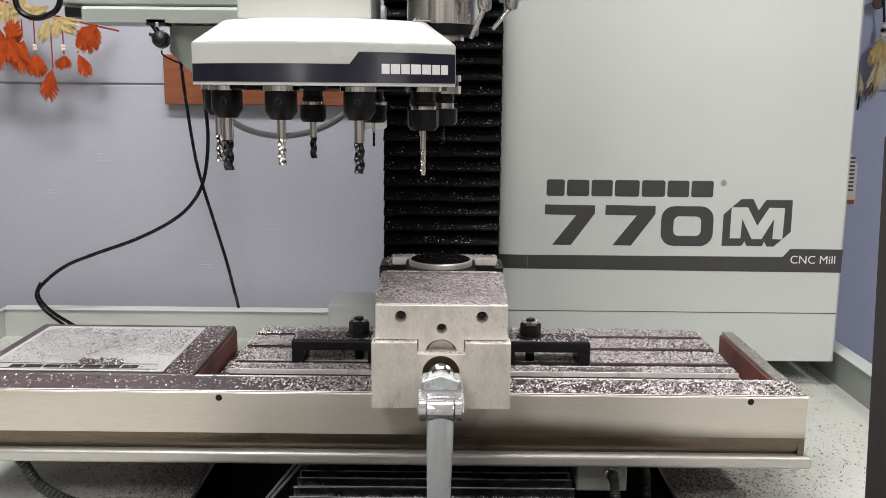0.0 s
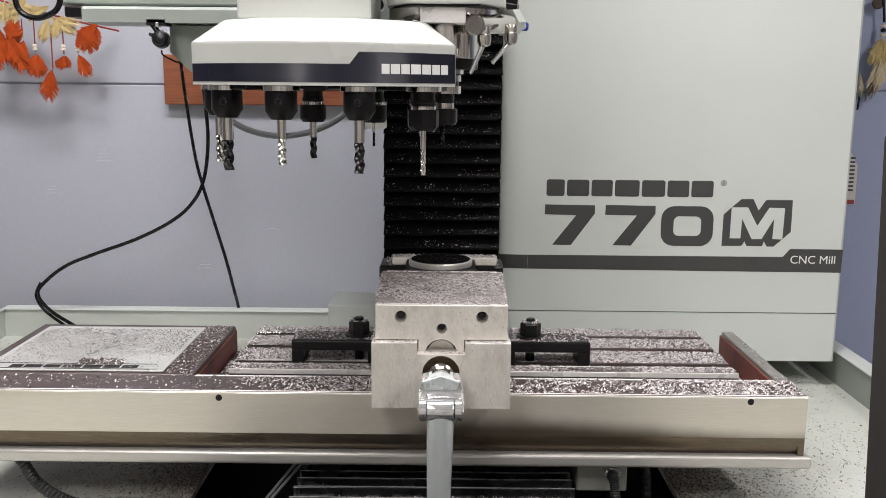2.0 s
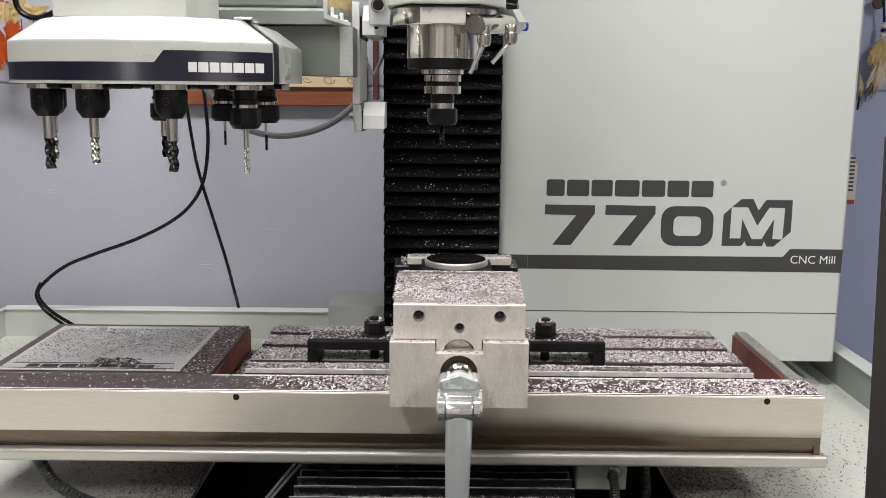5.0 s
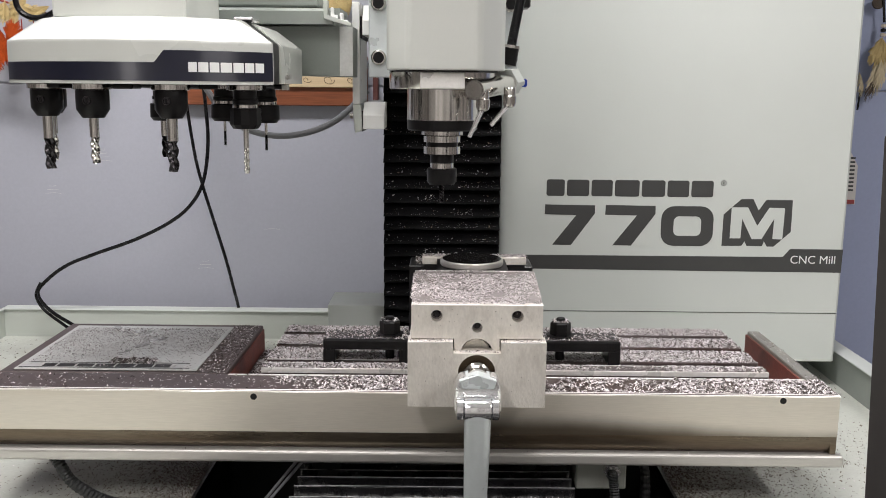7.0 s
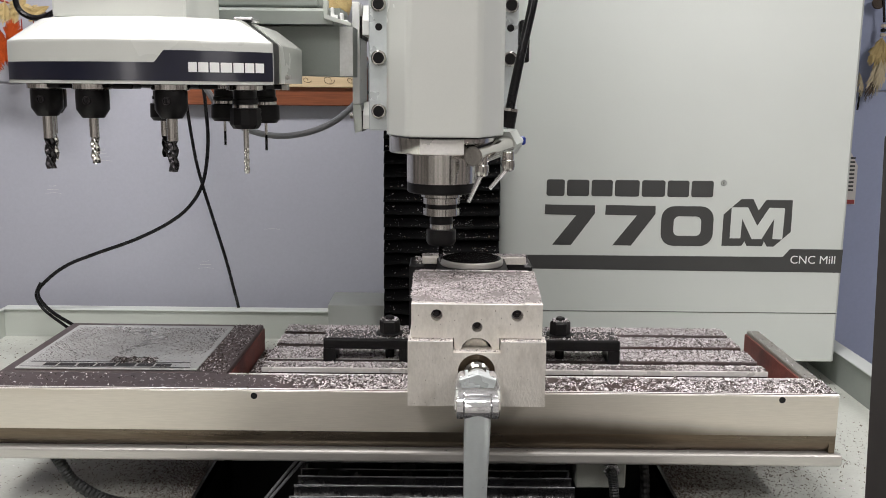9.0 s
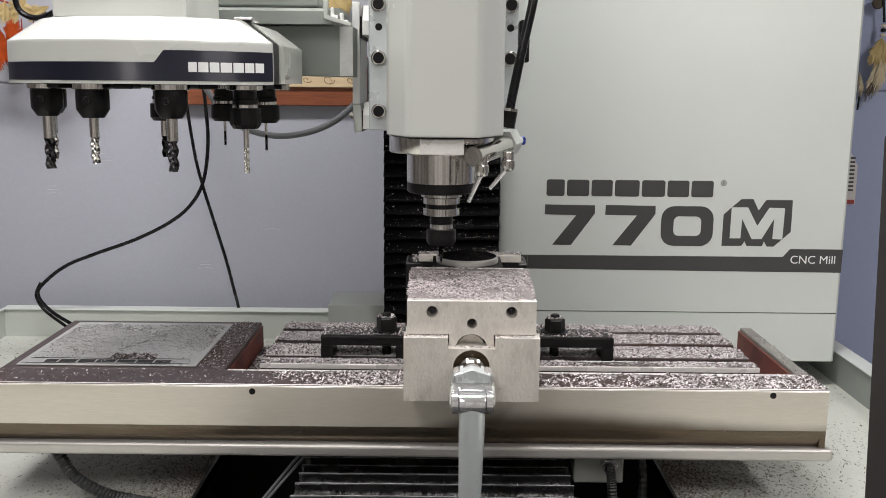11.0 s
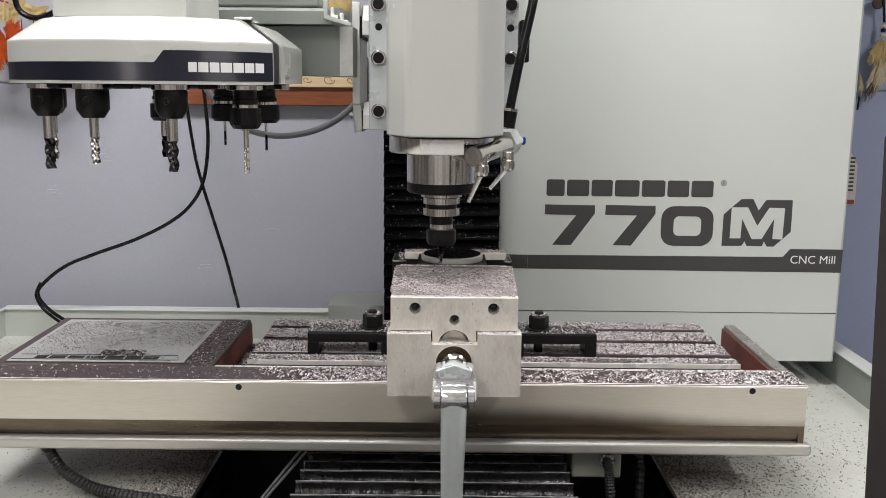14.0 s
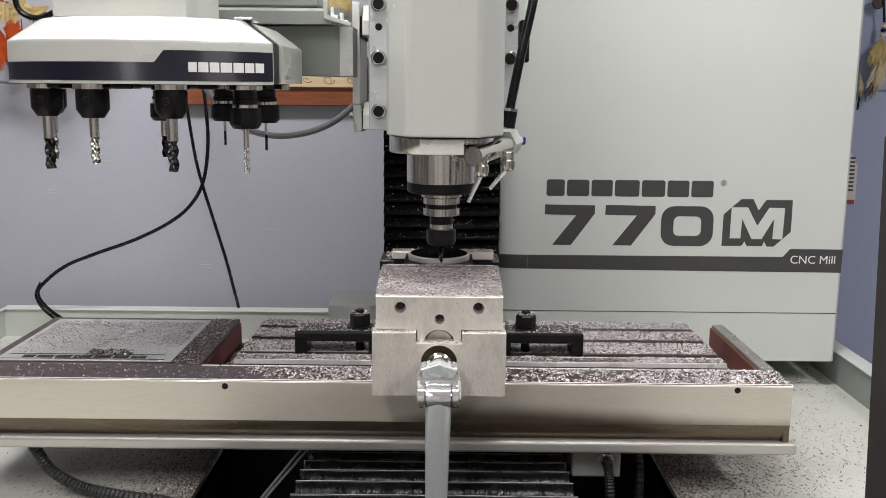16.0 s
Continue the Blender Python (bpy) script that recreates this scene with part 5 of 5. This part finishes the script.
def cover_outline(z, inset, back):
    x0, x1 = XL + inset, XR - inset
    pts = [(x0 + (x1 - x0) * k / 40, arc_y(x0 + (x1 - x0) * k / 40, inset), z) for k in range(41)]
    return pts + [(x1, back, z), (x0, back, z)]


BK = AY - 0.086
levels = [(1.3640, 0.0), (1.4070, 0.0), (1.4085, 0.0), (1.4105, 0.0006), (1.4120, 0.0025), (1.4132, 0.0041), (1.4335, 0.0317), (1.4345, 0.0330), (1.4365, 0.0370), (1.4372, 0.0420)]
part("front_cover", loft([cover_outline(z, i, max(BK, AY - 0.086)) for z, i in levels]), M_WHITE, changer, "gloss white front cover", smooth=True)
rear = [[(XL + i, AY - 0.048, z), (XR + 0.0015 - i, AY - 0.048, z), (XR + 0.0015 - i, AY + 0.118, z), (XR - 0.006 - i, AY + 0.126, z), (XL + 0.006 + i, AY + 0.126, z), (XL + i, AY + 0.118, z)] for z, i in levels]
part("rear_cover", loft(rear), M_WHITE, changer, "gloss white rear cover")
part("cover_gap", loft([[(XL + i + 0.003, AY - 0.0858, z), (XR - i - 0.0004, AY - 0.0858, z), (XR - i - 0.0004, AY - 0.0482, z), (XL + i + 0.003, AY - 0.0482, z)] for z, i in levels]), M_BLACKOX, changer, "black gap between the covers")


def arc_patch(xs, lo_, hi_, off, thick):
    """A thin sheet that follows the curved front between two height curves."""
    nb = bmesh.new()
    cols = []
    for x in xs:
        n = Vector((x - AX, arc_y(x) - CYC, 0)).normalized()
        b = Vector((x, arc_y(x), 0))
        cols.append([nb.verts.new(b + n * o + Vector((0, 0, zz))) for o in (off, off + thick) for zz in (lo_(x), hi_(x))])
    for a, b in zip(cols, cols[1:]):
        nb.faces.new((a[2], b[2], b[3], a[3]))
        nb.faces.new((a[3], b[3], b[1], a[1]))
        nb.faces.new((a[0], b[0], b[2], a[2]))
        nb.faces.new((a[1], b[1], b[0], a[0]))
    for c in (cols[0], cols[-1]):
        nb.faces.new((c[0], c[1], c[3], c[2]))
    return nb


S0, S1 = -0.1575, -0.1475


def band_top(x):
    return 1.3862 if x < S0 else 1.3862 + 0.0132 * min(1, (x - S0) / (S1 - S0))


xs = sorted([XL + 0.0012 + (XR - XL - 0.0014) * k / 46 for k in range(47)] + [S0, S1])
part("navy_band", arc_patch(xs, lambda x: 1.3662, band_top, 0.0001, 0.0006), M_NAVY, changer, "glossy navy band", smooth=True)
x = -0.1235
for w in (0.0098, 0.0112, 0.0105, 0.0122, 0.0112, 0.0098, 0.0092):
    part("brand_block", arc_patch([x + (w - 0.0014) * k / 4 for k in range(5)], lambda q: 1.3760, lambda q: 1.3868, 0.0008, 0.0003), M_DECALW, changer, "white lettering block")
    x += w
part("bottom_edge", arc_patch(xs, lambda x: 1.3625, lambda x: 1.3642, -0.001, 0.002), M_WHITE, changer, smooth=True)
part("carousel_disc", lathe([(0.05, 1.3636), (0.158, 1.3636), (0.158, 1.3628), (0.05, 1.3627)], Matrix.Translation((AX, AY, 0)), 64), M_BLACKOX, changer, "black carousel disc")
for k in range(10):
    a = radians(36 * k + 18)
    finger = part("fork_finger", box((AX - 0.012, AY + 0.120, 1.3570), (AX + 0.012, AY + 0.152, 1.3626), 0.0015), M_BLACKOX, changer)
    finger.matrix_local = Matrix.Rotation(a - math.pi / 2, 4, "Z")
part("hub", lathe([(0.030, 1.3627), (0.030, 1.3590), (0.026, 1.3570), (0.010, 1.3568)], Matrix.Translation((AX, AY, 0)), 40), M_BLACKOX, changer, smooth=True)
part("mast", box((AX - 0.0945, AY - 0.100, 1.4373), (AX + 0.0595, AY + 0.060, 1.95), 0.003, segments=2), M_WHITE, changer, "white square mast")
part("cable_clip", box((AX + 0.105, AY - 0.06, 1.4373), (AX + 0.128, AY - 0.02, 1.4420), 0.0015), M_CHROME, changer)

for z0_, z1_, r_ in ((1.3700, 1.3755, 0.1600), (1.3560, 1.3625, 0.1580)):
    part("pocket_tab", box((AX + r_ - 0.006, AY - 0.012, z0_), (AX + r_ + 0.001, AY + 0.006, z1_), 0.0006), M_RAILST, changer, "bright steel pocket tab")

rail = thing("changer_rail", (-0.45, 0.25, 1.375), "grey-green slide rail carrying the tool changer", "slide rail")
part("rail_beam", prism([(0.200, 1.4480), (0.200, 1.4660), (0.206, 1.4705), (0.30, 1.4705), (0.30, 1.4480)], "x", -0.572, -0.2155), M_RAIL, rail)
part("rail_end", box((-0.598, 0.203, 1.4550), (-0.5725, 0.29, 1.4700), 0.002), M_BLACKOX, rail, "black end block")
part("rail_top", box((-0.612, 0.212, 1.4725), (-0.235, 0.30, 1.62), 0.003), M_RAIL, rail)
part("rail_nose", prism([(-0.2150, 1.4705), (-0.2040, 1.4705), (-0.2040, 1.4640), (-0.2150, 1.4480)], "y", 0.205, 0.30), M_RAIL, rail)
part("support_box", prism([(-0.4577, 1.4465), (-0.4594, 1.4085), (-0.4274, 1.3778), (-0.1895, 1.3742), (-0.1889, 1.4473)], "y", 0.235, 0.30, 0.001), M_RAIL, rail)
part("end_plate", box((-0.2086, 0.2320, 1.3757), (-0.1897, 0.2348, 1.4465)), M_PLATE, rail, "bright steel end plate")
part("end_bracket", prism([(-0.2271, 1.4801), (-0.2199, 1.4802), (-0.2202, 1.4599), (-0.1865, 1.4493), (-0.1865, 1.4438), (-0.2259, 1.4552)], "y", 0.190, 0.2015, 0.0008), M_GREYP, rail, "slanted pale end bracket")
for xa, za, xb, zb in ((-0.2166, 1.4707, -0.2119, 1.4567), (-0.2135, 1.4606, -0.2063, 1.4537), (-0.2038, 1.4631, -0.1983, 1.4506), (-0.1983, 1.4537, -0.1919, 1.4483)):
    part("connector", box((xa, 0.192, zb), (xb, 0.200, za), 0.0012), M_DECALW, rail, "white plastic connector")
part("clip_bar", box((-0.4812, 0.2000, 1.4441), (-0.4526, 0.2300, 1.4535), 0.001), M_BLACKOX, rail)
c = Vector((-0.4619, 0.2050, 1.4249))
part("cable_grip", lathe([(0.005, 0.012), (0.0095, 0.011), (0.0105, 0.008), (0.0105, 0.005), (0.0125, 0.004), (0.0125, -0.005), (0.0108, -0.006), (0.0108, -0.009), (0.009, -0.011), (0.004, -0.012)], Matrix.Translation(c) @ pose(0, 0, 0, 80, 15, 0), 24), M_RUBBER, rail, "black rubber cable grip", smooth=True)
part("grip_stub", rod(c + Vector((-0.003, 0, 0.009)), c + Vector((-0.0125, 0.002, 0.0205)), 0.0042, 0.0034, 12), M_RUBBER, rail, smooth=True)
part("grip_stub", rod(c + Vector((-0.008, 0, 0.004)), c + Vector((-0.0165, -0.001, 0.0075)), 0.0030, 0.0024, 12), M_RUBBER, rail, smooth=True)
part("grip_clip", box(c + Vector((-0.006, -0.006, 0.0165)), c + Vector((-0.001, 0.004, 0.0235)), 0.0008), M_CHROME, rail, "bright metal clip")
part("grip_cable", tube(smooth_path([c + Vector((0, 0, -0.016)), (-0.4619, 0.2100, 1.4036), (-0.4530, 0.2200, 1.3968), (-0.4451, 0.2350, 1.3923)]), 0.0013, 8), M_RUBBER, rail, smooth=True)
part("loop_cable", tube(smooth_path([(-0.6573, 0.1900, 1.5075), (-0.6604, 0.1900, 1.4768), (-0.6529, 0.1900, 1.4598), (-0.6343, 0.1900, 1.4522), (-0.6131, 0.1900, 1.4571), (-0.5995, 0.1900, 1.4696), (-0.5927, 0.1900, 1.5004)]), 0.0042, 10), M_RUBBER, rail, smooth=True)

# ---- motion ----


def table_offset(t):
    """How far the table stands from its first place."""
    if t <= 4.5:
        return 0.0, 0.0
    if t < 5.5:
        s = (t - 4.5)
        s = s * s * (3 - 2 * s)
        return 0.0408 * s, 0.0050 * s
    a = radians(max(0.0, t - 8.665) * 12.84)
    return 0.0003 + 0.0405 * math.cos(a), 0.0050 + 0.0370 * math.sin(a)


HEAD_ROWS = [(0.0, 0.1963), (0.5, 0.1832), (1.0, 0.1698), (1.4, 0.1585), (1.5, 0.1560), (1.6, 0.1553), (3.0, 0.1553), (5.45, 0.1553), (5.6, 0.1540), (5.7, 0.1490), (6.3, 0.1167), (6.5, 0.1060), (7.0, 0.0793), (7.5, 0.0531), (8.0, 0.0250), (8.3, 0.0085), (8.4, 0.0035), (8.5, 0.0008), (8.6, 0.0), (12.0, 0.0), (16.0, 0.0)]
CHANGER_ROWS = [(0.0, 0.0), (2.0, 0.0), (3.1, 0.0), (3.2, -0.0110), (3.3, -0.0310), (3.4, -0.0530), (3.5, -0.0765), (3.6, -0.1035), (3.7, -0.1310), (3.8, -0.1600), (3.9, -0.1900), (3.97, -0.2085), (4.02, -0.2126), (4.2, -0.2126), (8.0, -0.2126), (16.0, -0.2126)]


def shifted(ob, dx, dy, dz):
    o = ORIGIN[ob.name]
    return pose(o.x + dx, o.y + dy, o.z + dz)


def motions():
    times = [0.0, 2.0, 4.5] + [4.5 + 0.1 * k for k in range(1, 11)] + [7.0, 8.6] + [8.7 + 0.25 * k for k in range(30)]
    times = [t for t in times if t < 16.0] + [16.0]
    for ob in (table, vise, work, swarf_bed, swarf_rim, swarf_plate, swarf_jaw, swarf_clamp, drag, *clamps):
        walk(ob, [(t, shifted(ob, *table_offset(t), 0)) for t in times])
    walk(saddle, [(t, shifted(saddle, 0, table_offset(t)[1], 0)) for t in times])
    for ob, share in WAYS:
        walk(ob, [(t, pose(0, table_offset(t)[1] * (share - 1), 0)) for t in times])
    walk(head, [(t, shifted(head, 0, 0, d)) for t, d in HEAD_ROWS])
    walk(tool, [(t, shifted(tool, 0, 0, min(d, 0.1553))) for t, d in HEAD_ROWS])
    for ob in (changer, *TOOLS):
        walk(ob, [(t, shifted(ob, d, 0, 0)) for t, d in CHANGER_ROWS])
    for ob, up in FOLDS:
        walk(ob, [(t, pose(0, 0, -0.118 * up * (1 - d / 0.1553))) for t, d in HEAD_ROWS])


motions()
